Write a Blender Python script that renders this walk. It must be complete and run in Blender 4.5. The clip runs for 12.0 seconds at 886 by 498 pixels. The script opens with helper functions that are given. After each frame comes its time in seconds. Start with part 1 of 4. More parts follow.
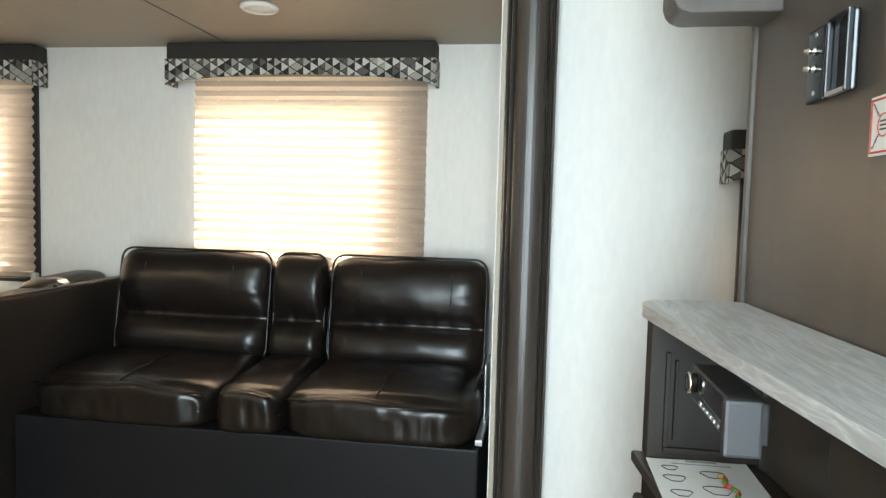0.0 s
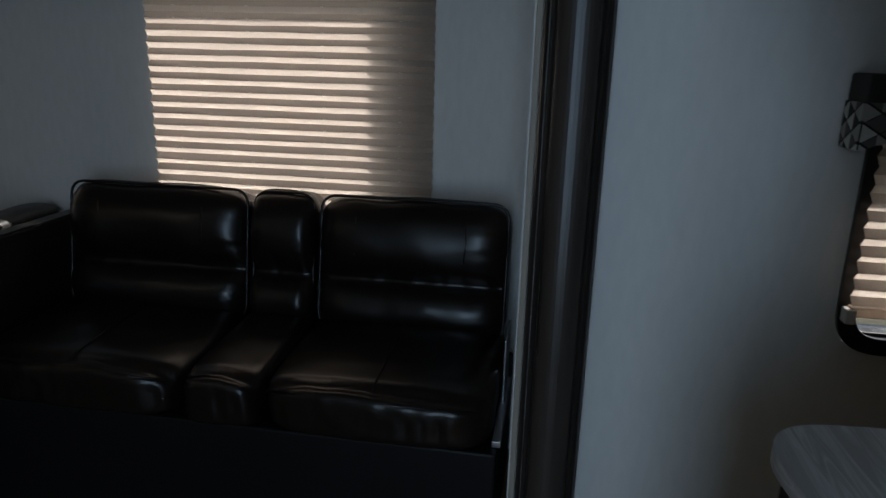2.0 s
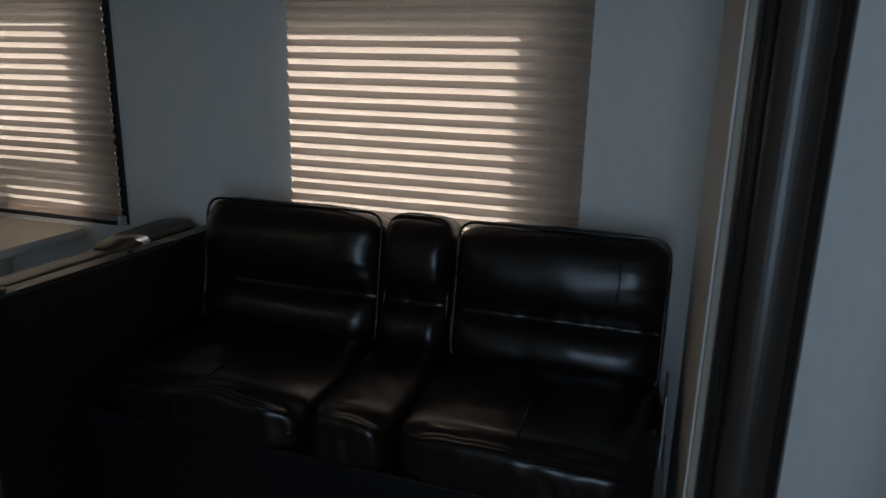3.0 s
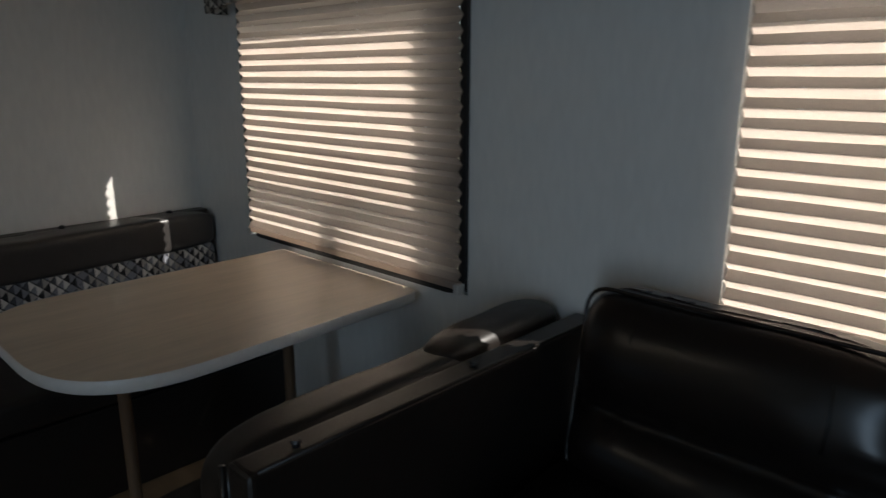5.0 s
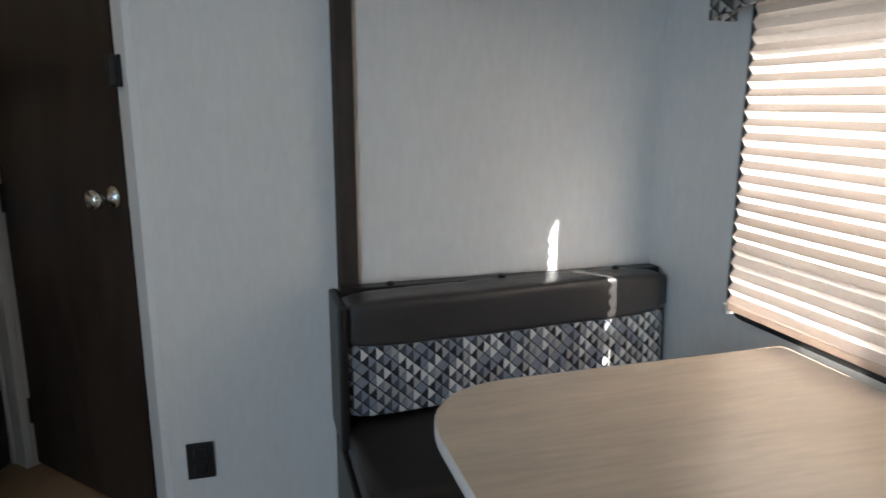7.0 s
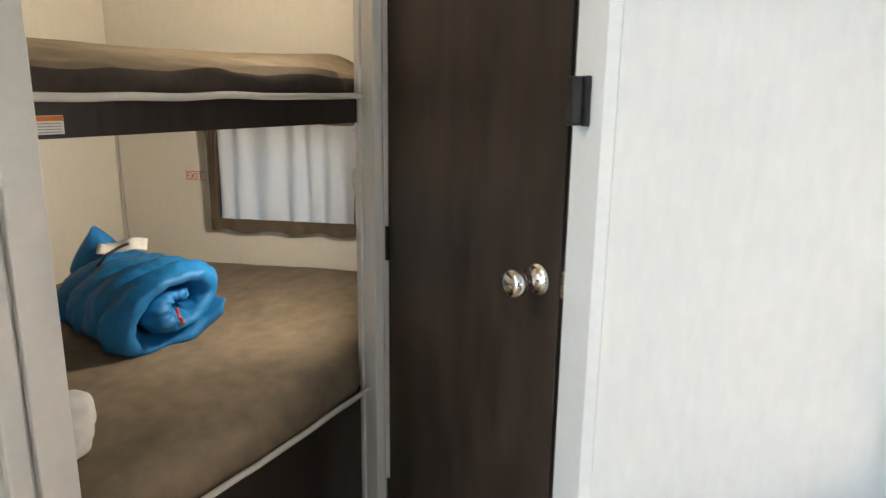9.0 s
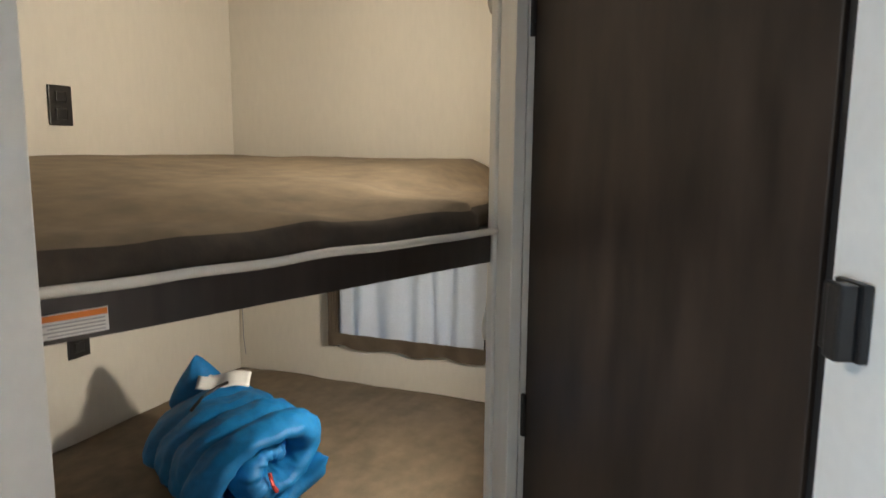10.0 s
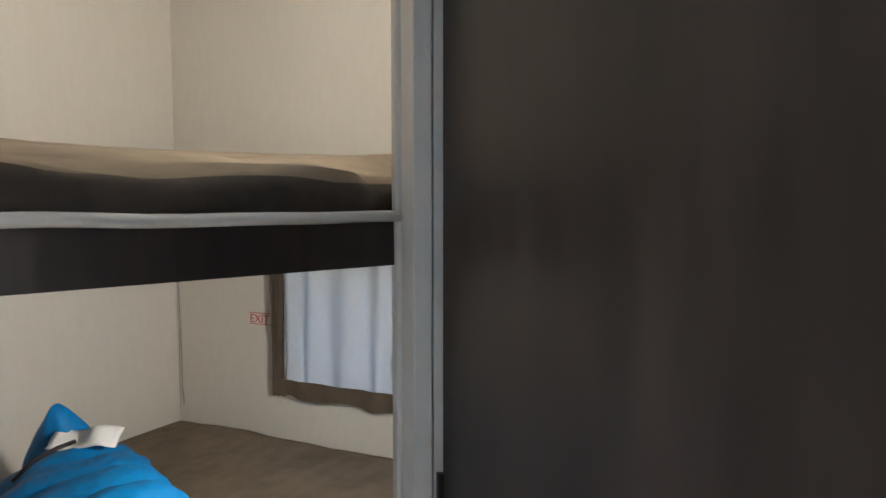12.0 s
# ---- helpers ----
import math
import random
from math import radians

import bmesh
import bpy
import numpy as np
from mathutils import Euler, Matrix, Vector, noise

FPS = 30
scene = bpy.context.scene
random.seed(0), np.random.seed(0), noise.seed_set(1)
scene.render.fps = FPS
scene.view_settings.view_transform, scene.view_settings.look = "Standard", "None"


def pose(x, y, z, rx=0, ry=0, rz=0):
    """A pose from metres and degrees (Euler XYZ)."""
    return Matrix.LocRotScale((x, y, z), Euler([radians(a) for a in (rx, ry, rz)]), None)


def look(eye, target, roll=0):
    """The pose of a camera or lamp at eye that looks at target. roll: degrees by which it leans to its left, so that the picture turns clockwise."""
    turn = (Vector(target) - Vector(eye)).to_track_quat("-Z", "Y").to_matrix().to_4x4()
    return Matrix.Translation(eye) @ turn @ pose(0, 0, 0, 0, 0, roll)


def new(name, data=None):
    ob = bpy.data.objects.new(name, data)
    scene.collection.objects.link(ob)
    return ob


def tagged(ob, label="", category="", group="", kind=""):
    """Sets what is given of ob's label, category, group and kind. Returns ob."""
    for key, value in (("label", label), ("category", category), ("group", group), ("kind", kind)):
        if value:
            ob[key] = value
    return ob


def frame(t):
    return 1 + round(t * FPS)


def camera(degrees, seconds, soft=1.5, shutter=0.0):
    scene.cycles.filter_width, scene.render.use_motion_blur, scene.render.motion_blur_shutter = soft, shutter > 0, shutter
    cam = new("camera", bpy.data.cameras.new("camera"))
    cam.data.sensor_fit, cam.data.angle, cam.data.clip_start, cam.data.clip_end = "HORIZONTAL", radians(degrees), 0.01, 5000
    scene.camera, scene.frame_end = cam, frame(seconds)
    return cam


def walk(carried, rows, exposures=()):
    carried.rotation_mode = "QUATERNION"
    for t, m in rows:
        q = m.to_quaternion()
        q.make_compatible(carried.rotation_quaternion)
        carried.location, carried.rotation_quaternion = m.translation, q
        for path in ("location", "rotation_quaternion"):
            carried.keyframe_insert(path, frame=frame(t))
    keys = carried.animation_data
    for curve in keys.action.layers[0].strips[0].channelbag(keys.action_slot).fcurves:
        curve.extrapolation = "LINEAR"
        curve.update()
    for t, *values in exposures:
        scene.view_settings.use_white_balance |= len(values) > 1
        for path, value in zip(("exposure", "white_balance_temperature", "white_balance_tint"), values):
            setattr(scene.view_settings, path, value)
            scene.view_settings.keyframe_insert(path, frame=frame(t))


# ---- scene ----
cam = camera(66.0, 12.0, soft=1.35, shutter=0.25)
PATH = [
    (0, (1.205, 0.152, 1.011), (0.918, 2.127, 0.88), 1.5),
    (0.5, (1.187, 0.294, 1.028), (0.919, 2.263, 0.799), 1.3),
    (1, (1.173, 0.401, 1.108), (0.916, 2.326, 0.63), 1.6),
    (1.5, (1.163, 0.455, 1.162), (0.911, 2.363, 0.619), 1.5),
    (2, (1.145, 0.572, 1.196), (0.837, 2.473, 0.657), 1.5),
    (2.5, (1.097, 0.633, 1.214), (0.618, 2.501, 0.681), 1.5),
    (2.7, (1.073, 0.657, 1.199), (0.534, 2.512, 0.683), 1.5),
    (4.3, (0.659, 1.069, 1.193), (-0.332, 2.736, 0.703), 0.6),
    (4.5, (0.592, 1.141, 1.198), (-0.496, 2.749, 0.715), 0.6),
    (5, (0.427, 1.243, 1.201), (-0.917, 2.642, 0.714), 0.1),
    (5.5, (0.238, 1.302, 1.2), (-1.283, 2.517, 0.742), 0.6),
    (6, (0.085, 1.295, 1.206), (-1.533, 2.377, 0.745), 0.3),
    (6.5, (-0.078, 1.285, 1.209), (-1.829, 2.141, 0.757), 0.0),
    (7, (-0.211, 1.276, 1.207), (-2.09, 1.815, 0.783), 0.1),
    (7.5, (-0.353, 1.172, 1.242), (-2.284, 1.429, 0.79), 0.9),
    (7.7, (-0.448, 1.122, 1.243), (-2.391, 1.260, 0.793), 0.8),
    (9.3, (-1.075, 0.94, 1.308), (-2.966, 0.472, 0.850), 0.5),
    (9.5, (-1.154, 0.924, 1.327), (-3.02, 0.354, 0.888), 0.4),
    (10, (-1.33, 0.849, 1.435), (-3.18, 0.146, 1.146), 0.5),
    (10.5, (-1.454, 0.821, 1.444), (-3.301, 0.068, 1.295), 0.5),
    (11, (-1.636, 0.85, 1.416), (-3.441, -0.004, 1.307), 0.1),
    (11.5, (-1.767, 0.889, 1.346), (-3.545, -0.022, 1.244), 0.2),
    (12, (-1.859, 0.905, 1.291), (-3.655, 0.035, 1.157), 0.0),
]
walk(cam, [(t, look(eye, target, roll)) for t, eye, target, roll in PATH],
     exposures=[(0.0, 3.1, 8200, 10), (0.5, 2.3, 7800, 10), (0.8, 1.1, 8000, 10), (1.0, 0.18, 8200, 10), (1.2, -0.1, 7800, 10), (1.6, -0.1, 7000, 10),
                (2.0, 0.1, 6300, 10), (2.6, -0.2, 6500, 10), (4.3, 2.3, 6150, 10), (5.0, 0.48, 6600, 10), (5.5, 0.75, 6700, 10), (6.0, 2.3, 6200, 10), (6.5, 2.2, 6150, 10),
                (7.7, 2.9, 6200, 10), (9.3, 4.1, 6650, 10), (10.0, 3.75, 6300, 10), (10.4, 3.75, 6000, 10), (11.0, 3.8, 5700, 10), (12.0, 3.72, 5650, 10)])

# ---- light ----
SUN_TO = Vector((0.577, 0.449, 0.682)).normalized()
world = bpy.data.worlds.new("sky")
scene.world = world
world.use_nodes = True
wn = world.node_tree
sky = wn.nodes.new("ShaderNodeTexSky")
sky.sky_type = "NISHITA"
sky.sun_disc = False
sky.sun_elevation = math.asin(SUN_TO.z)
sky.sun_rotation = math.atan2(SUN_TO.x, SUN_TO.y)
wn.nodes["Background"].inputs["Strength"].default_value = 0.05
wn.links.new(sky.outputs[0], wn.nodes["Background"].inputs["Color"])
sun_data = bpy.data.lights.new("sun", "SUN")
sun_data.energy, sun_data.angle, sun_data.color = 5.0, radians(0.5), (1.0, 0.955, 0.89)
sun = new("sun", sun_data)
sun.matrix_world = look(SUN_TO * 20, (0, 0, 0))


def area_lamp(name, m, sx, sy, watts, colour):
    d = bpy.data.lights.new(name, "AREA")
    d.shape, d.size, d.size_y, d.energy, d.color = "RECTANGLE", sx, sy, watts, colour
    ob = new(name, d)
    ob.matrix_world = m
    return ob


# daylight of the open entry door, in its opening
area_lamp("entry_daylight", look((1.15, -0.83, 1.0), (1.15, 1.0, 0.9)), 0.62, 1.7, 11.0, (0.53, 0.75, 1.0))


def lamp_glow(place, aim, watts, size=0.06):
    """The warm light of a small round lamp."""
    d = bpy.data.lights.new("lamp_light", "AREA")
    d.shape, d.size, d.energy, d.color = "DISK", size, watts, (1.0, 0.87, 0.69)
    ob = new("lamp_light", d)
    ob.matrix_world = look(place, aim)


# added hall source, out of view, to brighten post and door
lamp_glow((-1.15, 0.10, 1.955), (-1.15, 0.10, 0.0), 0.80, 0.08)
# the upper lamp is added, repeating the lower one, to light its bunk
READING = ((-2.712, 0.4725, 1.058), (-2.712, 0.4725, 1.74))
for lx, ly, lz in READING:
    lamp_glow((lx, ly - 0.050, lz), (lx, ly - 1.0, lz - 0.05), 0.40)

# ---- materials ----


def material(name, colour, rough=0.6, metal=0.0, noise_scale=0.0, noise_amt=0.0, fine_scale=0.0, bump=0.0, stretch=(1, 1, 1), spec=0.5, coat=0.0):
    """A principled material with two scales of tone variation and a fine relief."""
    m = bpy.data.materials.new(name)
    m.use_nodes = True
    nt = m.node_tree
    b = nt.nodes["Principled BSDF"]
    b.inputs["Base Color"].default_value = (*colour, 1)
    b.inputs["Roughness"].default_value = rough
    b.inputs["Metallic"].default_value = metal
    b.inputs["Specular IOR Level"].default_value = spec
    b.inputs["Coat Weight"].default_value = coat
    tc = nt.nodes.new("ShaderNodeTexCoord")
    mp = nt.nodes.new("ShaderNodeMapping")
    mp.inputs["Scale"].default_value = stretch
    nt.links.new(tc.outputs["Object"], mp.inputs["Vector"])
    if noise_amt:
        a = nt.nodes.new("ShaderNodeTexNoise")
        a.inputs["Scale"].default_value = noise_scale
        a.inputs["Detail"].default_value = 6
        c = nt.nodes.new("ShaderNodeTexNoise")
        c.inputs["Scale"].default_value = fine_scale or noise_scale * 9
        c.inputs["Detail"].default_value = 4
        for n in (a, c):
            nt.links.new(mp.outputs[0], n.inputs["Vector"])
        add = nt.nodes.new("ShaderNodeMath")
        add.operation = "ADD"
        nt.links.new(a.outputs["Fac"], add.inputs[0])
        nt.links.new(c.outputs["Fac"], add.inputs[1])
        mr = nt.nodes.new("ShaderNodeMapRange")
        mr.inputs["From Min"].default_value, mr.inputs["From Max"].default_value = 0.65, 1.35
        mr.inputs["To Min"].default_value, mr.inputs["To Max"].default_value = 1 - noise_amt, 1 + noise_amt
        nt.links.new(add.outputs[0], mr.inputs["Value"])
        mx = nt.nodes.new("ShaderNodeVectorMath")
        mx.operation = "SCALE"
        mx.inputs[0].default_value = colour
        nt.links.new(mr.outputs[0], mx.inputs["Scale"])
        nt.links.new(mx.outputs[0], b.inputs["Base Color"])
        rr = nt.nodes.new("ShaderNodeMapRange")
        rr.inputs["To Min"].default_value, rr.inputs["To Max"].default_value = max(rough - 0.1, 0.02), min(rough + 0.1, 1)
        nt.links.new(c.outputs["Fac"], rr.inputs["Value"])
        nt.links.new(rr.outputs[0], b.inputs["Roughness"])
        if bump:
            bp = nt.nodes.new("ShaderNodeBump")
            bp.inputs["Strength"].default_value = bump
            bp.inputs["Distance"].default_value = 0.004
            nt.links.new(add.outputs[0], bp.inputs["Height"])
            nt.links.new(bp.outputs[0], b.inputs["Normal"])
    return m


def patterned(name, axes, size, tones, narrow=0.62):
    """Woven fabric of small diamonds, each split into two tones; axes names the two local axes of the cloth."""
    m = bpy.data.materials.new(name)
    m.use_nodes = True
    nt = m.node_tree
    b = nt.nodes["Principled BSDF"]
    b.inputs["Roughness"].default_value = 0.85
    tc = nt.nodes.new("ShaderNodeTexCoord")
    sp = nt.nodes.new("ShaderNodeSeparateXYZ")
    nt.links.new(tc.outputs["Object"], sp.inputs[0])

    def op(kind, a, c=None):
        n = nt.nodes.new("ShaderNodeMath")
        n.operation = kind
        for k, v in enumerate((a, c)):
            if v is None:
                continue
            if isinstance(v, (int, float)):
                n.inputs[k].default_value = v
            else:
                nt.links.new(v, n.inputs[k])
        return n.outputs[0]

    p, q = sp.outputs[axes[0]], sp.outputs[axes[1]]
    p = op("MULTIPLY", p, narrow)
    u = op("MULTIPLY", op("ADD", p, q), 0.707 / size)
    v = op("MULTIPLY", op("SUBTRACT", p, q), 0.707 / size)
    half = op("GREATER_THAN", op("ADD", op("FRACT", u), op("FRACT", v)), 1.0)
    cb = nt.nodes.new("ShaderNodeCombineXYZ")
    nt.links.new(op("FLOOR", u), cb.inputs[0])
    nt.links.new(op("FLOOR", v), cb.inputs[1])
    nt.links.new(op("MULTIPLY", half, 7.3), cb.inputs[2])
    w = nt.nodes.new("ShaderNodeTexWhiteNoise")
    nt.links.new(cb.outputs[0], w.inputs["Vector"])
    mixv = op("ADD", op("MULTIPLY", w.outputs["Value"], 0.6), op("MULTIPLY", half, 0.4))
    ramp = nt.nodes.new("ShaderNodeValToRGB")
    ramp.color_ramp.interpolation = "CONSTANT"
    el = ramp.color_ramp.elements
    while len(el) < len(tones):
        el.new(0.5)
    for k, c in enumerate(tones):
        el[k].position = k / len(tones)
        el[k].color = (*c, 1)
    nt.links.new(mixv, ramp.inputs[0])
    dark = op("MULTIPLY", op("GREATER_THAN", op("FRACT", u), 0.13), op("GREATER_THAN", op("FRACT", v), 0.06))
    shade = nt.nodes.new("ShaderNodeVectorMath")
    shade.operation = "SCALE"
    nt.links.new(ramp.outputs[0], shade.inputs[0])
    nt.links.new(op("ADD", op("MULTIPLY", dark, 0.85), 0.15), shade.inputs["Scale"])
    nt.links.new(shade.outputs[0], b.inputs["Base Color"])
    wv = nt.nodes.new("ShaderNodeTexNoise")
    wv.inputs["Scale"].default_value = 900
    bp = nt.nodes.new("ShaderNodeBump")
    bp.inputs["Strength"].default_value = 0.25
    bp.inputs["Distance"].default_value = 0.002
    nt.links.new(tc.outputs["Object"], wv.inputs["Vector"])
    nt.links.new(wv.outputs["Fac"], bp.inputs["Height"])
    nt.links.new(bp.outputs[0], b.inputs["Normal"])
    return m


def shade_cloth(name, colour, through_share):
    """Thin cloth that lets light through."""
    m = bpy.data.materials.new(name)
    m.use_nodes = True
    nt = m.node_tree
    nt.nodes.remove(nt.nodes["Principled BSDF"])
    out = nt.nodes["Material Output"]
    d = nt.nodes.new("ShaderNodeBsdfDiffuse")
    t = nt.nodes.new("ShaderNodeBsdfTranslucent")
    mix = nt.nodes.new("ShaderNodeMixShader")
    mix.inputs[0].default_value = through_share
    tc = nt.nodes.new("ShaderNodeTexCoord")
    n = nt.nodes.new("ShaderNodeTexNoise")
    n.inputs["Scale"].default_value = 260
    mr = nt.nodes.new("ShaderNodeMapRange")
    mr.inputs["To Min"].default_value, mr.inputs["To Max"].default_value = 0.86, 1.1
    sc = nt.nodes.new("ShaderNodeVectorMath")
    sc.operation = "SCALE"
    sc.inputs[0].default_value = colour
    nt.links.new(tc.outputs["Object"], n.inputs["Vector"])
    nt.links.new(n.outputs["Fac"], mr.inputs["Value"])
    nt.links.new(mr.outputs[0], sc.inputs["Scale"])
    for s in (d, t):
        nt.links.new(sc.outputs[0], s.inputs["Color"])
    nt.links.new(d.outputs[0], mix.inputs[1])
    nt.links.new(t.outputs[0], mix.inputs[2])
    nt.links.new(mix.outputs[0], out.inputs["Surface"])
    return m


M_WALL = material("wall_vinyl", (0.74, 0.72, 0.68), 0.55, noise_scale=3.0, noise_amt=0.055, fine_scale=60, bump=0.07, stretch=(1, 1, 0.3))
M_BUNKWALL = material("bunk_wall_vinyl", (0.74, 0.70, 0.62), 0.55, noise_scale=3.0, noise_amt=0.035, fine_scale=60, bump=0.07, stretch=(1, 1, 0.3))
M_CEIL = material("ceiling_panel", (0.36, 0.31, 0.25), 0.6, noise_scale=2.0, noise_amt=0.04, fine_scale=90, bump=0.05)
M_WOOD = material("dark_wood", (0.032, 0.024, 0.019), 0.42, noise_scale=5, noise_amt=0.45, fine_scale=38, bump=0.12, stretch=(1, 1, 0.12))
M_DOOR = material("dark_stained_door", (0.032, 0.0215, 0.0155), 0.45, noise_scale=3.5, noise_amt=0.6, fine_scale=22, bump=0.08, stretch=(1, 1, 0.22), spec=0.28)
M_TRIM = material("dark_brown_trim", (0.055, 0.043, 0.036), 0.3, noise_scale=4, noise_amt=0.3, fine_scale=30, bump=0.05, stretch=(1, 1, 0.08))
M_GREYWOOD = material("grey_brown_laminate", (0.062, 0.049, 0.040), 0.38, noise_scale=4, noise_amt=0.3, fine_scale=30, bump=0.08, stretch=(1, 1, 0.1))
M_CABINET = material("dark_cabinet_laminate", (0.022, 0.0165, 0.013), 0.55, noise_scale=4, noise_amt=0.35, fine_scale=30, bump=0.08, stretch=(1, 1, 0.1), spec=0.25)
M_FLOOR = material("tan_vinyl_floor", (0.30, 0.20, 0.115), 0.45, noise_scale=3, noise_amt=0.22, fine_scale=45, bump=0.05, stretch=(0.3, 1, 1))
M_LEATHER = material("dark_brown_leather", (0.0090, 0.0062, 0.0052), 0.29, noise_scale=4, noise_amt=0.08, fine_scale=14)
leather = M_LEATHER.node_tree
leather.links.remove(leather.nodes["Principled BSDF"].inputs["Roughness"].links[0])
M_ROLL = material("dark_grey_vinyl", (0.042, 0.038, 0.036), 0.36, noise_scale=6, noise_amt=0.15, fine_scale=240, bump=0.05)
M_VINYL = material("brown_vinyl", (0.015, 0.0115, 0.0095), 0.42, noise_scale=6, noise_amt=0.2, fine_scale=260, bump=0.08)
M_BASE = material("black_brown_panel", (0.0075, 0.007, 0.008), 0.5, noise_scale=6, noise_amt=0.2, fine_scale=60, bump=0.05, spec=0.25)
M_TABLE = material("pale_laminate", (0.50, 0.42, 0.33), 0.33, noise_scale=4, noise_amt=0.16, fine_scale=22, bump=0.02, stretch=(4, 0.45, 1))
M_EDGE = material("pale_edge_band", (0.62, 0.60, 0.57), 0.4, noise_scale=8, noise_amt=0.05, bump=0.02)
M_COUNTER = material("veined_grey_laminate", (0.42, 0.40, 0.385), 0.32, noise_scale=3, noise_amt=0.14, fine_scale=14, bump=0.02, stretch=(16, 0.9, 4))
nt = M_COUNTER.node_tree
vein_map = nt.nodes.new("ShaderNodeMapping")
vein_map.inputs["Scale"].default_value = (34, 2.4, 34)
vein = nt.nodes.new("ShaderNodeTexNoise")
vein.inputs["Scale"].default_value, vein.inputs["Detail"].default_value, vein.inputs["Distortion"].default_value = 2.2, 5, 1.2
ramp = nt.nodes.new("ShaderNodeValToRGB")
for k, (p, c) in enumerate(((0.38, (0.37, 0.355, 0.345)), (0.48, (0.46, 0.45, 0.44)), (0.53, (0.56, 0.55, 0.54)), (0.59, (0.42, 0.41, 0.40)))):
    e_ = ramp.color_ramp.elements[k] if k < 2 else ramp.color_ramp.elements.new(p)
    e_.position, e_.color = p, (*c, 1)
nt.links.new(nt.nodes["Texture Coordinate"].outputs["Object"], vein_map.inputs["Vector"])
nt.links.new(vein_map.outputs[0], vein.inputs["Vector"])
nt.links.new(vein.outputs["Fac"], ramp.inputs[0])
nt.links.new(ramp.outputs[0], nt.nodes["Principled BSDF"].inputs["Base Color"])
M_SHEET = material("taupe_mattress_cover", (0.22, 0.17, 0.115), 0.8, noise_scale=5, noise_amt=0.30, fine_scale=19, bump=0.3, stretch=(1, 1.3, 1))
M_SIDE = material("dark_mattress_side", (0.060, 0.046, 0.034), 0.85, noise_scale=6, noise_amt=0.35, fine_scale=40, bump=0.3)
M_BORDER = material("brown_border_cloth", (0.105, 0.080, 0.056), 0.85, noise_scale=14, noise_amt=0.2, fine_scale=200, bump=0.2)
M_PIPING = material("white_piping", (0.72, 0.70, 0.66), 0.6, noise_scale=30, noise_amt=0.06, bump=0.1)
M_WHITE = material("white_paint", (0.76, 0.75, 0.72), 0.45, noise_scale=6, noise_amt=0.04, fine_scale=60, bump=0.05)
M_GRAINWHITE = material("white_grained_paint", (0.78, 0.77, 0.74), 0.5, noise_scale=7, noise_amt=0.05, fine_scale=55, bump=0.15, stretch=(1, 1, 0.06))
M_BLACK = material("black_plastic", (0.012, 0.012, 0.013), 0.35, noise_scale=20, noise_amt=0.15, bump=0.05)
M_DARKCLOTH = material("dark_brown_cloth", (0.028, 0.022, 0.018), 0.8, noise_scale=20, noise_amt=0.15, fine_scale=400, bump=0.2)
M_CHROME = material("polished_metal", (0.80, 0.78, 0.74), 0.12, metal=1.0, noise_scale=20, noise_amt=0.05)
M_STEEL = material("grey_metal", (0.45, 0.45, 0.46), 0.35, metal=1.0, noise_scale=20, noise_amt=0.1)
M_GREYCOVER = material("grey_satin_plastic", (0.035, 0.035, 0.038), 0.45, noise_scale=20, noise_amt=0.05)
M_GLOSSBLACK = material("glossy_black_plastic", (0.006, 0.006, 0.007), 0.12)
M_LEG = material("brown_painted_metal", (0.16, 0.10, 0.06), 0.45, noise_scale=12, noise_amt=0.1)
M_BLUE = material("blue_nylon", (0.006, 0.17, 0.44), 0.58, noise_scale=14, noise_amt=0.18, fine_scale=60, bump=0.35)
M_BLUEIN = material("dark_blue_lining", (0.006, 0.09, 0.25), 0.5, noise_scale=14, noise_amt=0.2, fine_scale=60, bump=0.3)
M_PAPER = material("white_paper", (0.80, 0.79, 0.76), 0.7, noise_scale=12, noise_amt=0.04)
M_INK = material("dark_ink", (0.05, 0.05, 0.06), 0.7)
M_RED = material("red_print", (0.55, 0.05, 0.04), 0.6)
M_ORANGE = material("orange_print", (0.75, 0.22, 0.03), 0.6)
M_GREYPRINT = material("grey_print", (0.35, 0.35, 0.36), 0.6)
M_PILLOW = material("white_pillow_cloth", (0.80, 0.80, 0.80), 0.8, noise_scale=10, noise_amt=0.05, fine_scale=200, bump=0.2)
M_GROUND = material("dry_grass_ground", (0.09, 0.08, 0.05), 0.9, noise_scale=0.6, noise_amt=0.35, fine_scale=20, bump=0.3)
M_LENS = material("lamp_lens", (0.80, 0.79, 0.76), 0.4, noise_scale=20, noise_amt=0.03)
M_BLIND = shade_cloth("pleated_shade_cloth", (0.56, 0.475, 0.41), 0.63)
M_CURTAIN = shade_cloth("pale_curtain_cloth", (0.60, 0.62, 0.66), 0.25)
TONES = ((0.015, 0.015, 0.017), (0.06, 0.065, 0.08), (0.20, 0.21, 0.24), (0.34, 0.32, 0.30), (0.62, 0.60, 0.57))
M_PAT_YZ = patterned("diamond_fabric", ("Y", "Z"), 0.0250, TONES, 0.92)
M_PAT_XZ = patterned("triangle_fabric", ("X", "Z"), 0.022, ((0.02, 0.018, 0.016), (0.10, 0.09, 0.08), (0.35, 0.32, 0.28), (0.55, 0.52, 0.47)))
M_PAT_SIDE = patterned("triangle_fabric_side", ("Y", "Z"), 0.022, ((0.02, 0.018, 0.016), (0.10, 0.09, 0.08), (0.35, 0.32, 0.28), (0.55, 0.52, 0.47)))
M_GLOW = material("lamp_glow", (0.8, 0.75, 0.65), 0.4)
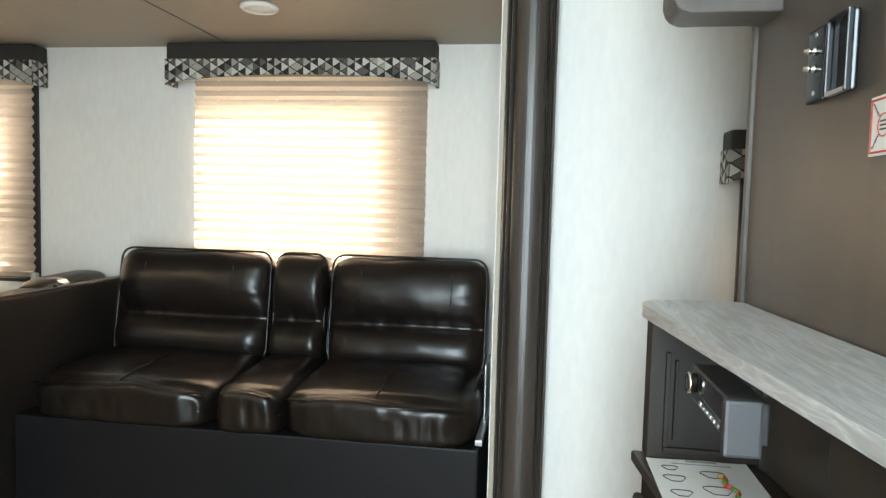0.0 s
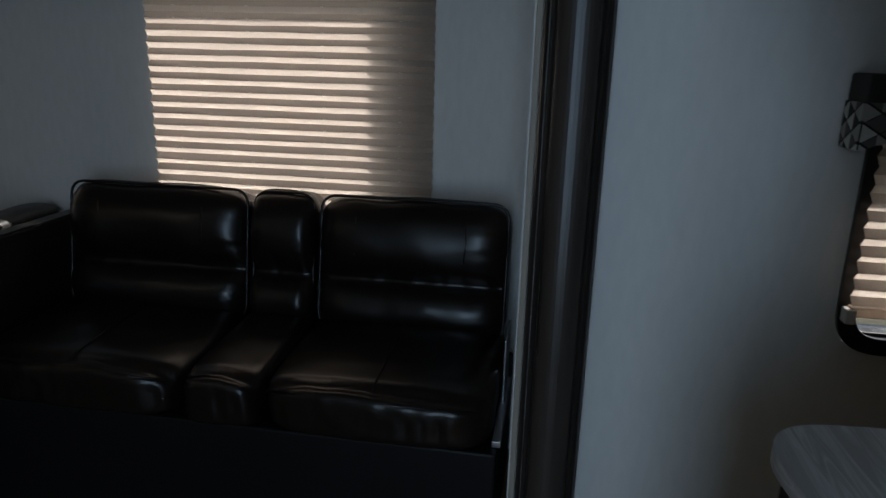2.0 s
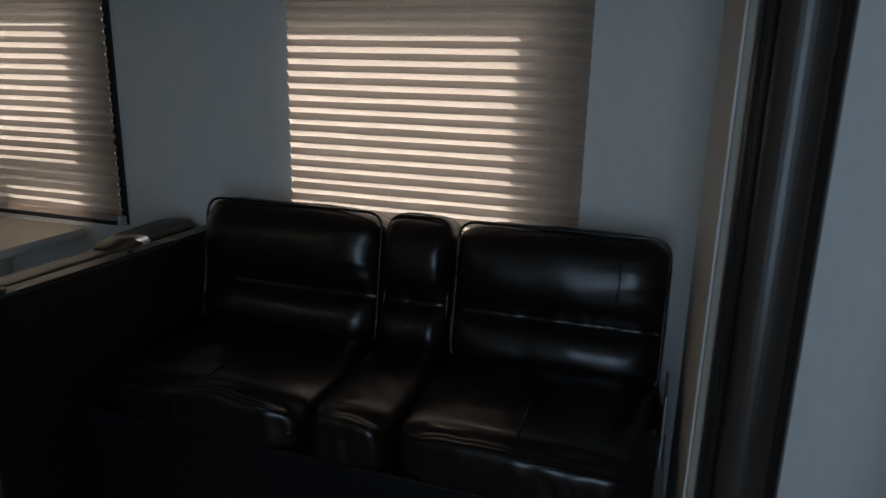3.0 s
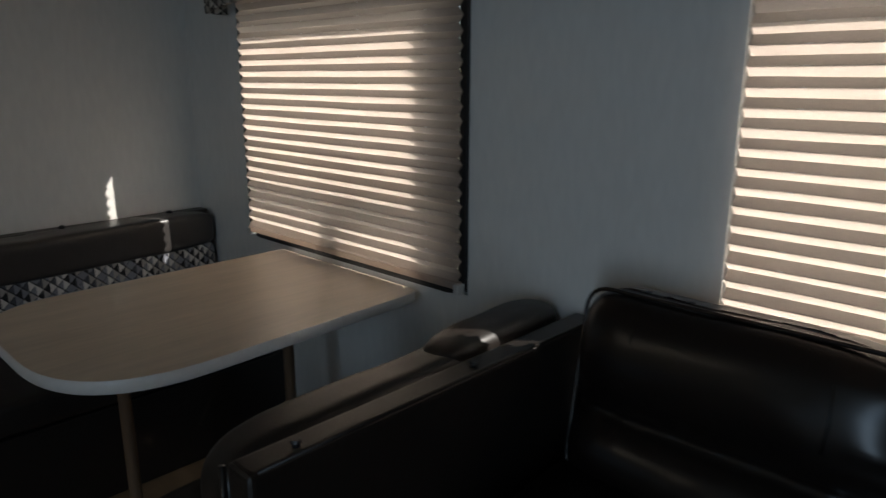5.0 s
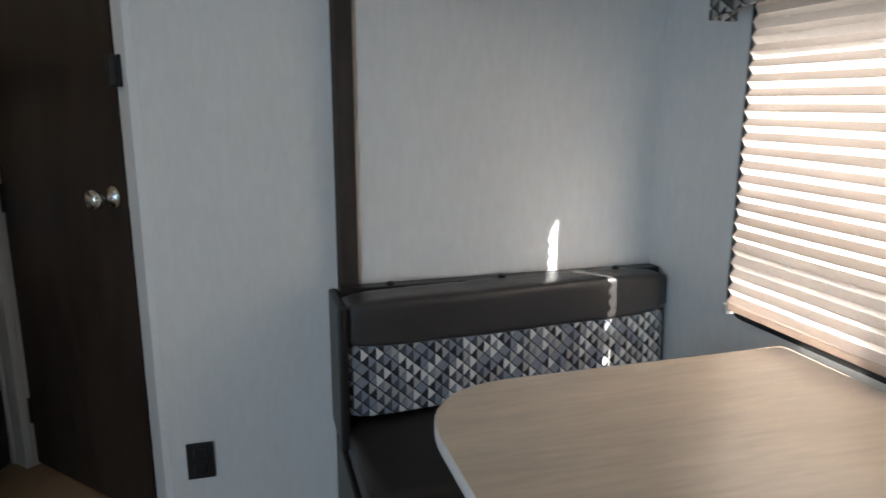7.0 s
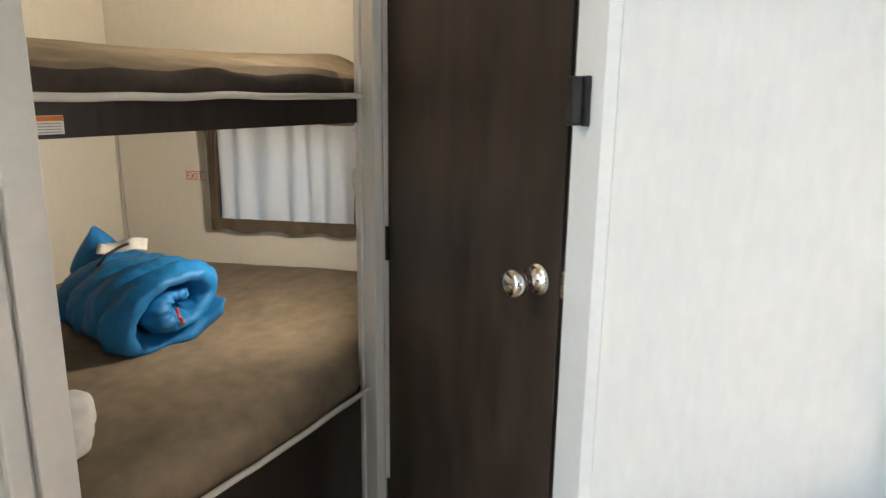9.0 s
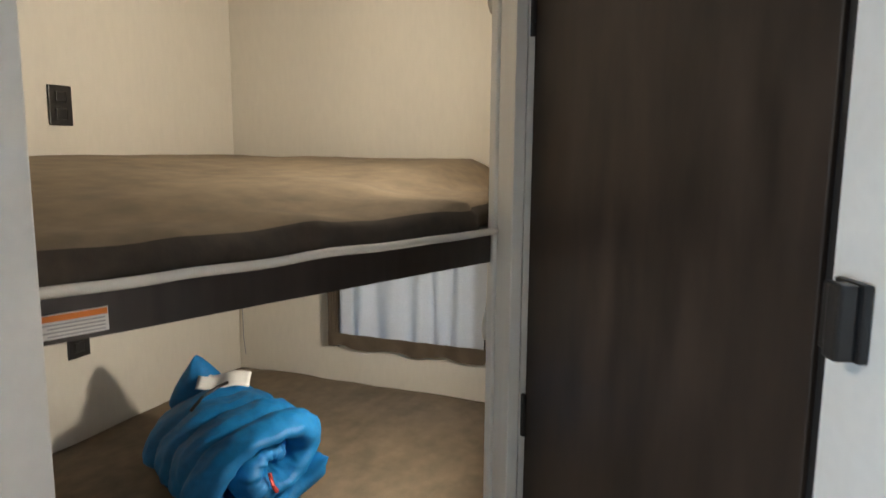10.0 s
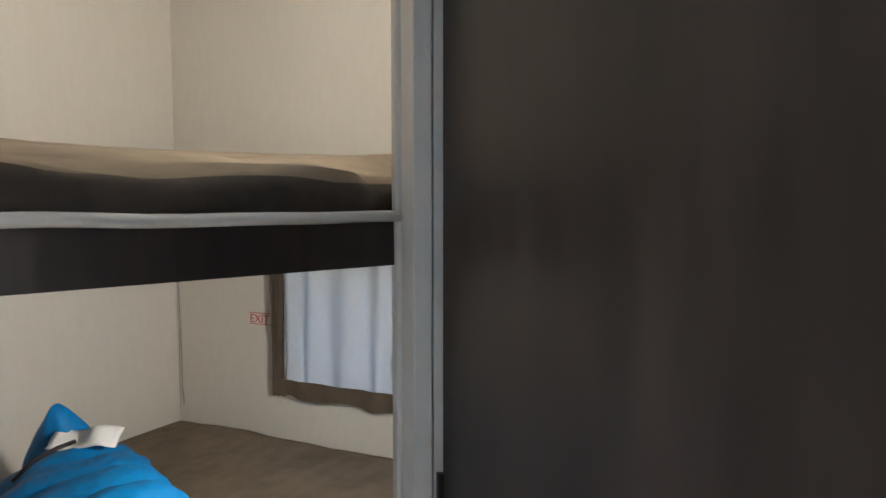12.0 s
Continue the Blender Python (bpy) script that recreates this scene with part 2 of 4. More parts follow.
M_GLOW.node_tree.nodes["Principled BSDF"].inputs["Emission Color"].default_value = (1.0, 0.87, 0.69, 1)
M_GLOW.node_tree.nodes["Principled BSDF"].inputs["Emission Strength"].default_value = 3.0
M_GLASS = bpy.data.materials.new("window_glass")
M_GLASS.use_nodes = True
gb = M_GLASS.node_tree.nodes["Principled BSDF"]
gb.inputs["Transmission Weight"].default_value = 1.0
gb.inputs["Roughness"].default_value = 0.0
gb.inputs["IOR"].default_value = 1.45
gb.inputs["Base Color"].default_value = (0.95, 0.97, 0.96, 1)

# ---- mesh tools ----


def link(name, bm, mat, parent=None, label="", smooth=False):
    me = bpy.data.meshes.new(name)
    bmesh.ops.recalc_face_normals(bm, faces=bm.faces)
    for f in bm.faces:
        f.smooth = smooth
    bm.to_mesh(me)
    bm.free()
    me.materials.append(mat)
    ob = new(name, me)
    if parent:
        ob.parent = parent
    if label:
        ob["label"] = label
    return ob


def part(name, bm, mat, parent, label="", smooth=False):
    return link(name, bm, mat, parent, label, smooth)


def thing(name, label, category, group="", at=(0, 0, 0)):
    e = new(name)
    e.location = at
    e.empty_display_size = 0.05
    return tagged(e, label, category, group)


def structure(name, bm, mat, label, smooth=False):
    return tagged(link(name, bm, mat, None, "", smooth), label, kind="structure")


def box(x0, x1, y0, y1, z0, z1, bevel=0.0, segs=2):
    bm = bmesh.new()
    bmesh.ops.create_cube(bm, size=1)
    for v in bm.verts:
        v.co = Vector((x0 + (v.co.x + 0.5) * (x1 - x0), y0 + (v.co.y + 0.5) * (y1 - y0), z0 + (v.co.z + 0.5) * (z1 - z0)))
    if bevel:
        bmesh.ops.bevel(bm, geom=list(bm.edges), offset=bevel, segments=segs, affect="EDGES", profile=0.6)
    return bm


def join(*bms):
    out = bms[0]
    for b in bms[1:]:
        me = bpy.data.meshes.new("tmp")
        b.to_mesh(me)
        out.from_mesh(me)
        b.free()
        bpy.data.meshes.remove(me)
    return out


def prism(outline, z0, z1, bevel=0.0, segs=2, only_horizontal=False):
    """A slab from a flat outline of (x, y)."""
    bm = bmesh.new()
    low = [bm.verts.new((x, y, z0)) for x, y in outline]
    top = [bm.verts.new((x, y, z1)) for x, y in outline]
    bm.faces.new(low[::-1])
    bm.faces.new(top)
    n = len(outline)
    for k in range(n):
        bm.faces.new((low[k], low[(k + 1) % n], top[(k + 1) % n], top[k]))
    if bevel:
        es = [e for e in bm.edges if not only_horizontal or abs(e.verts[0].co.z - e.verts[1].co.z) < 1e-6]
        bmesh.ops.bevel(bm, geom=es, offset=bevel, segments=segs, affect="EDGES", profile=0.5)
    return bm


def turned(bm, m):
    bmesh.ops.transform(bm, matrix=m, verts=bm.verts)
    return bm


def rounded(pts, radii, segs=8):
    """An outline with rounded corners."""
    out = []
    n = len(pts)
    for k in range(n):
        p, a, b = Vector(pts[k]), Vector(pts[k - 1]), Vector(pts[(k + 1) % n])
        r = radii[k]
        if r <= 0:
            out.append(tuple(p))
            continue
        da, db = (a - p).normalized(), (b - p).normalized()
        ang = da.angle(db)
        cut = min(r / math.tan(ang / 2), (a - p).length * 0.49, (b - p).length * 0.49)
        s, e = p + da * cut, p + db * cut
        for i in range(segs + 1):
            u = i / segs
            out.append(tuple((1 - u) ** 2 * s + 2 * u * (1 - u) * p + u * u * e))
    return out


def pad(sx, sy, sz, n=7.0, cuts=14, wrinkle=0.003, crease=None, face=-1, depth=0.02, seed=0.0, belly=0.0):
    """A stuffed cushion, centred, with rounded edges, soft wrinkles and, where crease names heights, stitched grooves on its front."""
    bm = bmesh.new()
    bmesh.ops.create_cube(bm, size=2)
    bmesh.ops.subdivide_edges(bm, edges=list(bm.edges), cuts=cuts, use_grid_fill=True)
    for v in bm.verts:
        u = v.co.copy()
        s = (abs(u.x) ** n + abs(u.y) ** n + abs(u.z) ** n) ** (1 / n)
        u /= s
        if u.y * face > 0:
            for c, w in crease or ():
                u.y *= 1 - depth / (sy / 2) * math.exp(-(((u.z - c) / w) ** 2)) * min(1, abs(u.y) * 1.2)
            if belly:
                u.y += face * belly / (sy / 2) * (1 - u.x * u.x) * (1 - u.z * u.z)
        p = Vector((u.x * sx / 2, u.y * sy / 2, u.z * sz / 2))
        d = noise.noise(p * 9 + Vector((seed, seed * 2, 0))) + 0.5 * noise.noise(p * 22 + Vector((seed, 0, seed)))
        v.co = p + u.normalized() * d * wrinkle
    return bm


def tube(points, radius, segs=8, closed=False):
    """A round cord along points."""
    bm = bmesh.new()
    rings = []
    pts = [Vector(p) for p in points]
    n = len(pts)
    for k, p in enumerate(pts):
        a = pts[k - 1] if (k or closed) else p
        b = pts[(k + 1) % n] if (k < n - 1 or closed) else p
        d = (b - a).normalized()
        side = d.cross(Vector((0, 0, 1)))
        if side.length < 0.01:
            side = d.cross(Vector((1, 0, 0)))
        side.normalize()
        up = side.cross(d)
        rings.append([bm.verts.new(p + (side * math.cos(t) + up * math.sin(t)) * radius) for t in (2 * math.pi * i / segs for i in range(segs))])
    for k in range(n if closed else n - 1):
        a, b = rings[k], rings[(k + 1) % n]
        for i in range(segs):
            bm.faces.new((a[i], a[(i + 1) % segs], b[(i + 1) % segs], b[i]))
    if not closed:
        bm.faces.new(rings[0][::-1])
        bm.faces.new(rings[-1])
    return bm


def lathe(profile, segs=24):
    """A turned solid round z from (radius, z) pairs."""
    bm = bmesh.new()
    rings = []
    for r, z in profile:
        rings.append([bm.verts.new((r * math.cos(2 * math.pi * i / segs), r * math.sin(2 * math.pi * i / segs), z)) for i in range(segs)])
    for a, b in zip(rings, rings[1:]):
        for i in range(segs):
            bm.faces.new((a[i], a[(i + 1) % segs], b[(i + 1) % segs], b[i]))
    bm.faces.new(rings[0][::-1])
    bm.faces.new(rings[-1])
    return bm


def wall_with_holes(axis, c0, c1, u0, u1, z0, z1, holes):
    """A wall slab across axis ('x' or 'y') from c0 to c1, with holes (u0, u1, z0, z1) cut right through."""
    us = sorted({u0, u1, *[h[0] for h in holes], *[h[1] for h in holes]})
    zs = sorted({z0, z1, *[h[2] for h in holes], *[h[3] for h in holes]})
    solid = {}
    for i in range(len(us) - 1):
        for k in range(len(zs) - 1):
            mu, mz = (us[i] + us[i + 1]) / 2, (zs[k] + zs[k + 1]) / 2
            solid[i, k] = not any(h[0] < mu < h[1] and h[2] < mz < h[3] for h in holes)
    bm = bmesh.new()
    at = {}

    def v(u, c, z):
        key = (u, c, z)
        if key not in at:
            at[key] = bm.verts.new((c, u, z) if axis == "x" else (u, c, z))
        return at[key]

    for (i, k), s in solid.items():
        if not s:
            continue
        a, b, p, q = us[i], us[i + 1], zs[k], zs[k + 1]
        for c in (c0, c1):
            bm.faces.new((v(a, c, p), v(b, c, p), v(b, c, q), v(a, c, q)))
        for (di, dk), (e0, e1) in {(-1, 0): ((a, p), (a, q)), (1, 0): ((b, p), (b, q)), (0, -1): ((a, p), (b, p)), (0, 1): ((a, q), (b, q))}.items():
            if not solid.get((i + di, k + dk), False):
                bm.faces.new((v(e0[0], c0, e0[1]), v(e1[0], c0, e1[1]), v(e1[0], c1, e1[1]), v(e0[0], c1, e0[1])))
    return bm


# ---- plan, in metres ----
Y_ENTRY, Y_MAIN, Y_OUT = -0.74, 1.80, 2.43
X_REAR, X_PART, X_END_L, X_END_R, X_FRONT = -3.38, -2.0, -1.97, 1.094, 3.4
Z_CEIL, Z_SLIDE = 2.0, 1.54
POST = Vector((-2.693, 0.4525))
LATCH = Vector((-2.112, 0.978))
CORNER = Vector((-2.0, 1.018))
DIAG = (LATCH - POST).normalized()
DIAG_N = Vector((DIAG.y, -DIAG.x))

# ---- setting ----
structure("ground", box(-60, 60, -60, 60, -1.3, -0.9), M_GROUND, "dry grassy ground around the trailer")
structure("floor", box(X_REAR - 0.06, X_FRONT, Y_ENTRY - 0.06, Y_MAIN + 0.06, -0.08, 0.0), M_FLOOR, "tan sheet vinyl floor with faint grain")
structure("floor_slide", box(X_END_L - 0.05, X_END_R + 0.05, 1.5, Y_OUT + 0.09, 0.004, 0.05), M_FLOOR, "raised tan floor of the slide-out")
structure("ceiling", box(X_REAR - 0.06, X_FRONT, Y_ENTRY - 0.06, Y_MAIN + 0.06, Z_CEIL, Z_CEIL + 0.08), M_BUNKWALL, "cream ceiling panels of the trailer")
structure("ceiling_slide", box(X_END_L - 0.05, X_END_R + 0.05, 1.53, Y_OUT + 0.09, Z_SLIDE, Z_SLIDE + 0.05), M_CEIL, "taupe ceiling of the slide-out with a seam")
W1 = (-0.022, 0.80, 0.74, 1.466)
W2 = (-1.602, -0.63, 0.685, 1.49)
structure("wall_slide_outer", wall_with_holes("y", Y_OUT, Y_OUT + 0.075, X_END_L - 0.05, X_END_R + 0.05, 0.0, Z_SLIDE + 0.05, [W1, W2]), M_WALL, "off-white vinyl wall with two windows")
structure("wall_slide_end_rear", box(X_END_L - 0.05, X_END_L, 1.545, Y_OUT, 0.0, Z_SLIDE + 0.05), M_WALL, "off-white end wall beside the dinette")
structure("wall_slide_end_front", box(X_END_R, X_END_R + 0.04, 1.765, Y_OUT, 0.0, Z_SLIDE + 0.05), M_WALL, "off-white end wall beside the sofa")
W3 = (1.665, 2.2, 0.73, 1.15)
structure("wall_main", wall_with_holes("y", Y_MAIN, Y_MAIN + 0.06, X_END_R + 0.05, X_FRONT, 0.0, Z_CEIL, [W3]), M_WALL, "off-white vinyl side wall with a small window")
structure("wall_main_rear", box(X_REAR, X_END_L - 0.052, 1.56, 1.62, 0.0, Z_CEIL), M_WALL, "off-white side wall behind the wash room")
structure("wall_above_slide", box(X_END_L - 0.05, X_END_R + 0.05, 1.545, 1.60, Z_SLIDE + 0.052, Z_CEIL), M_WALL, "off-white header wall over the slide-out")
structure("wall_entry", wall_with_holes("y", Y_ENTRY - 0.06, Y_ENTRY, X_REAR - 0.06, X_FRONT, -0.05, Z_CEIL, [(0.82, 1.48, 0.0, 1.86)]), M_BUNKWALL, "cream vinyl wall with the open entry doorway")
W4 = (-0.33, 0.22, 0.76, 1.15)
structure("wall_rear", wall_with_holes("x", X_REAR - 0.06, X_REAR, Y_ENTRY, 1.60, 0.0, Z_CEIL, [W4]), M_BUNKWALL, "cream rear wall behind the bunks with a window")
structure("wall_front", box(X_FRONT, X_FRONT + 0.06, Y_ENTRY, Y_MAIN, 0.0, Z_CEIL), M_WALL, "plain wall closing the front room")
structure("wall_partition_rear", box(X_PART - 0.04, X_PART, CORNER.y + 0.02, 1.545, 0.0, Z_CEIL), M_WALL, "off-white partition wall with a low outlet")


def diag_pt(s, d):
    p = POST + DIAG * s + DIAG_N * d
    return (p.x, p.y)


def diag_box(s0, s1, d0, d1, z0, z1, bevel=0.0):
    return prism([diag_pt(s0, d0), diag_pt(s1, d0), diag_pt(s1, d1), diag_pt(s0, d1)], z0, z1, bevel)


D0, D1 = 0.12, 0.7834
structure("wall_diagonal", join(diag_box(-0.02, D0 - 0.004, -0.05, 0.0, 0, Z_CEIL), diag_box(D0 - 0.004, D1, -0.05, 0.0, 1.93, Z_CEIL)), M_WHITE, "white corner wall round a narrow door")
structure("door_jamb", prism([tuple(LATCH), tuple(CORNER), (CORNER.x, CORNER.y + 0.019), (CORNER.x - 0.05, CORNER.y + 0.045), diag_pt(D1, -0.05)], 0, Z_CEIL), M_WHITE, "white jamb between the narrow door and the partition")
bunk_post = structure("bunk_post", join(diag_box(0.0215, 0.048, 0.002, 0.033, 0, Z_CEIL, 0.003), diag_box(0.050, D0 - 0.004, 0.002, 0.026, 0, Z_CEIL, 0.002)), M_GRAINWHITE, "white grained trim boards between bunk and door")
structure("bunk_return_wall", box(X_REAR, POST.x - 0.01, POST.y + 0.02, POST.y + 0.05, 0, Z_CEIL), M_BUNKWALL, "cream wall at the foot of the bunks")
structure("trim_bunk_ceiling", box(X_REAR + 0.001, X_REAR + 0.008, Y_ENTRY + 0.002, POST.y, Z_CEIL - 0.012, Z_CEIL - 0.002), M_WOOD, "thin dark gap trim under the bunk ceiling")
# bunk end wall with its jamb
JX, JY = -1.804, 0.25
structure("wall_bunk_end", prism([(JX, JY - 0.05), (JX + 0.005, JY), (-1.40, JY - 0.06), (-1.40, Y_ENTRY), (-1.44, Y_ENTRY), (-1.44, JY - 0.11)], 0, Z_CEIL), M_WHITE, "white end wall of the bunk with a ridged jamb")
structure("trim_bunk_jamb", join(prism([(JX + 0.012, JY + 0.002), (JX + 0.075, JY - 0.008), (JX + 0.077, JY + 0.004), (JX + 0.014, JY + 0.014)], 0, Z_CEIL, 0.003),
                                  prism([(JX + 0.085, JY - 0.010), (JX + 0.12, JY - 0.016), (JX + 0.122, JY - 0.004), (JX + 0.087, JY + 0.002)], 0, Z_CEIL, 0.003)), M_WHITE, "white ridged trim on the bunk jamb")
# fascia round the slide-out
col = []
for k in range(17):
    a = math.pi * k / 16
    col.append((1.168 - 0.036 * math.cos(a), 1.722 - 0.022 * math.sin(a)))
structure("trim_slide_front", join(prism(col + [(1.204, 1.798), (1.132, 1.798)], 0.0, 1.96),
                                    prism([(1.110, 1.742), (1.114, 1.734), (1.119, 1.742), (1.119, 1.797), (1.110, 1.797)], 0, 1.96), prism([(1.121, 1.734), (1.126, 1.726), (1.131, 1.734), (1.131, 1.797), (1.121, 1.797)], 0, 1.96),
                                    prism([(1.205, 1.728), (1.209, 1.720), (1.214, 1.728), (1.214, 1.797), (1.205, 1.797)], 0, 1.96), prism([(1.215, 1.732), (1.219, 1.724), (1.224, 1.732), (1.224, 1.797), (1.215, 1.797)], 0, 1.96)), M_TRIM, "dark brown half-round fascia trim with beaded edges", smooth=False)
structure("trim_slide_strip", box(1.0975, 1.1085, 1.752, 1.762, 0.05, Z_SLIDE, 0.002), M_CEIL, "thin tan strip beside the fascia")
structure("trim_slide_rear", prism([(-1.998, 1.495), (-1.968, 1.49), (-1.952, 1.50), (-1.952, 1.543), (-1.998, 1.543)], 0.0, Z_CEIL - 0.004), M_WOOD, "dark brown narrow fascia trim")
structure("trim_slide_top", box(X_END_L, 1.11, 1.50, 1.543, Z_SLIDE + 0.01, Z_SLIDE + 0.13, 0.008), M_GREYWOOD, "dark brown fascia trim over the slide-out")


structure("ceiling_seam", box(0.118, 0.121, 1.56, 2.42, Z_SLIDE - 0.002, Z_SLIDE - 0.0005), M_BLACK, "thin dark joint in the slide-out ceiling")


# ---- windows and shades ----
def window(name, axis, c, h, thick, label):
    """A fixed window: a dark frame in its opening and one pane."""
    u0, u1, z0, z1 = h
    e = new(name)
    tagged(e, label, kind="structure")

    def b(a0, a1, c0, c1, q0, q1, bv=0.003):
        return box(a0, a1, c0, c1, q0, q1, bv) if axis == "y" else box(c0, c1, a0, a1, q0, q1, bv)

    w = 0.018
    for a0, a1, q0, q1 in ((u0, u0 + w, z0, z1), (u1 - 2.4 * w, u1, z0, z1), (u0 + w, u1 - 2.4 * w, z0, z0 + w), (u0 + w, u1 - 2.4 * w, z1 - 2 * w, z1)):
        part("window_frame", b(a0 + 0.002, a1 - 0.002, c + 0.01, c + thick, q0 + 0.002, q1 - 0.002), M_BLACK, e)
    g = part("pane", b(u0 + w, u1 - 2.4 * w, c + thick * 0.6, c + thick * 0.6 + 0.004, z0 + w, z1 - 2 * w, 0), M_GLASS, e)
    g.visible_shadow = False
    return e


window("window_1", "y", Y_OUT, W1, 0.075, "black-framed window behind the sofa shade")
window("window_2", "y", Y_OUT, W2, 0.075, "black-framed window over the dinette table")
window("window_3", "y", Y_MAIN, W3, 0.06, "small black-framed window with rounded corners")
window("window_4", "x", X_REAR - 0.06, W4, 0.05, "small window in the bunk behind a curtain")
# crossbar of the dinette window's lower vent
part("crossbar", box(W2[0] + 0.02, W2[1] - 0.045, Y_OUT + 0.05, Y_OUT + 0.07, 0.935, 0.985, 0.003), M_BLACK, bpy.data.objects["window_2"])
part("mullion", box(-1.075, -1.015, Y_OUT + 0.05, Y_OUT + 0.07, W2[2] + 0.02, 0.933, 0.003), M_BLACK, bpy.data.objects["window_2"])


def inner_flange(name, h, c, r, w, parent):
    """A thin black ring on the wall round an opening, with round corners."""
    u0, u1, z0, z1 = h
    outer = rounded([(u0 - w, z0 - w), (u1 + w, z0 - w), (u1 + w, z1 + w), (u0 - w, z1 + w)], [r + w] * 4)
    inner = rounded([(u0, z0), (u1, z0), (u1, z1), (u0, z1)], [r] * 4)
    bm = bmesh.new()
    fr = [[bm.verts.new((x, y, z)) for x, z in o] for o in (outer, inner) for y in (c - 0.012, c - 0.002)]
    n = len(outer)
    for k in range(n):
        j = (k + 1) % n
        bm.faces.new((fr[0][k], fr[0][j], fr[2][j], fr[2][k]))
        bm.faces.new((fr[0][k], fr[1][k], fr[1][j], fr[0][j]))
        bm.faces.new((fr[2][k], fr[2][j], fr[3][j], fr[3][k]))
    return part(name, bm, M_BLACK, parent)


inner_flange("inner_frame", (W2[0] + 0.012, W2[1] - 0.012, W2[2] + 0.012, W2[3] - 0.012), Y_OUT, 0.05, 0.014, bpy.data.objects["window_2"])
inner_flange("inner_frame", (W3[0] + 0.012, W3[1] - 0.012, W3[2] + 0.012, W3[3] - 0.012), Y_MAIN, 0.05, 0.03, bpy.data.objects["window_3"])


DASH = bpy.data.meshes.new("cord")
bm = box(-0.0045, 0.0045, -0.001, 0.001, -0.0008, 0.0008)
bm.to_mesh(DASH)
bm.free()
DASH.materials.append(M_PIPING)


def pleated_shade(label, x0, x1, z0, z1, y, pitch=0.0328, depth=0.014):
    """A pleated cellular-paper shade with head rail, bottom rail and cords."""
    e = thing("pleated_shade", label, "window shade", "pleated shades", ((x0 + x1) / 2, y, z0))
    cx = (x0 + x1) / 2
    bm = bmesh.new()
    n = int(round((z1 - z0 - 0.04) / (pitch / 2)))
    rows = []
    nx = 24
    for k in range(n + 1):
        z = 0.02 + (z1 - z0 - 0.04) * k / n
        yy = depth / 2 if k % 2 else -depth / 2
        row = []
        for i in range(nx + 1):
            u = i / nx
            wob = 0.0016 * noise.noise(Vector((u * 4, k * 0.8, x0)))
            row.append(bm.verts.new((x0 - cx + u * (x1 - x0), yy + wob, z + wob)))
        rows.append(row)
    for a, b in zip(rows, rows[1:]):
        for i in range(nx):
            bm.faces.new((a[i], a[i + 1], b[i + 1], b[i]))
    part("pleats", bm, M_BLIND, e, "translucent beige pleated cloth")
    w = (x1 - x0) / 2
    part("bottom_rail", box(-w, w, -0.010, 0.010, 0.0, 0.018, 0.003), M_BLIND, e)
    part("head_rail", box(-w, w, -0.012, 0.012, z1 - z0 - 0.02, z1 - z0, 0.003), M_EDGE, e)
    for k in range(4):
        cxk = -w + (x1 - x0) * (0.11 + 0.26 * k)
        for q in range(1, n // 2):
            dash = new("cord", DASH)
            dash.parent = e
            dash.location = (cxk, -depth / 2 - 0.0015, 0.02 + (z1 - z0 - 0.04) * (2 * q) / n)
    for s in (-1, 1):
        part("end_cap", box(s * w - 0.008, s * w + 0.008, -0.014, 0.012, -0.012, 0.014, 0.003), M_EDGE, e)
    return e


pleated_shade("beige pleated shade drawn down over the sofa window", -0.008, 0.812, 0.745, 1.50, 2.405)
pleated_shade("beige pleated shade drawn down over the dinette window", -1.576, -0.635, 0.705, 1.52, 2.405)
pleated_shade("beige pleated shade over a small side window", 1.655, 2.25, 0.79, 1.17, 1.765, 0.030)


def valance(label, x0, x1, z0, z1, y, drop):
    """A dark padded valance with an arched lower band of patterned fabric."""
    e = thing("valance", label, "valance", "window valances", ((x0 + x1) / 2, y, z0))
    w = (x1 - x0) / 2
    h = z1 - z0
    part("board", box(-w, w, 0.0, 0.075, drop, h, 0.006), M_DARKCLOTH, e)
    bm = bmesh.new()
    n = 28
    fr, bk = [], []
    for i in range(n + 1):
        u = i / n
        arch = 0.035 * (1 - (2 * u - 1) ** 2) ** 0.6
        for lst, yy in ((fr, -0.006), (bk, 0.004)):
            x = -w - 0.002 + u * (2 * w + 0.004)
            lst.append((bm.verts.new((x, yy, arch - 0.012)), bm.verts.new((x, yy, drop + 0.012))))
    for i in range(n):
        bm.faces.new((fr[i][0], fr[i + 1][0], fr[i + 1][1], fr[i][1]))
        bm.faces.new((bk[i][0], bk[i + 1][0], bk[i + 1][1], bk[i][1]))
        bm.faces.new((fr[i][0], fr[i + 1][0], bk[i + 1][0], bk[i][0]))
        bm.faces.new((fr[i][1], fr[i + 1][1], bk[i + 1][1], bk[i][1]))
    part("band", bm, M_PAT_XZ, e, "black and cream triangle-patterned band")
    for s in (-1, 1):
        part("side_band", box(s * w - 0.004, s * w + 0.004, 0.0, 0.07, -0.012, drop + 0.012, 0.002), M_PAT_SIDE, e)
    return e


valance("dark valance with patterned lower band over the sofa window", -0.085, 0.845, 1.405, 1.535, 2.35, 0.062)
valance("dark valance with patterned lower band over the dinette window", -1.66, -0.59, 1.405, 1.535, 2.35, 0.062)
valance("short dark valance with patterned band over the side window", 1.604, 2.30, 1.085, 1.19, 1.722, 0.05)


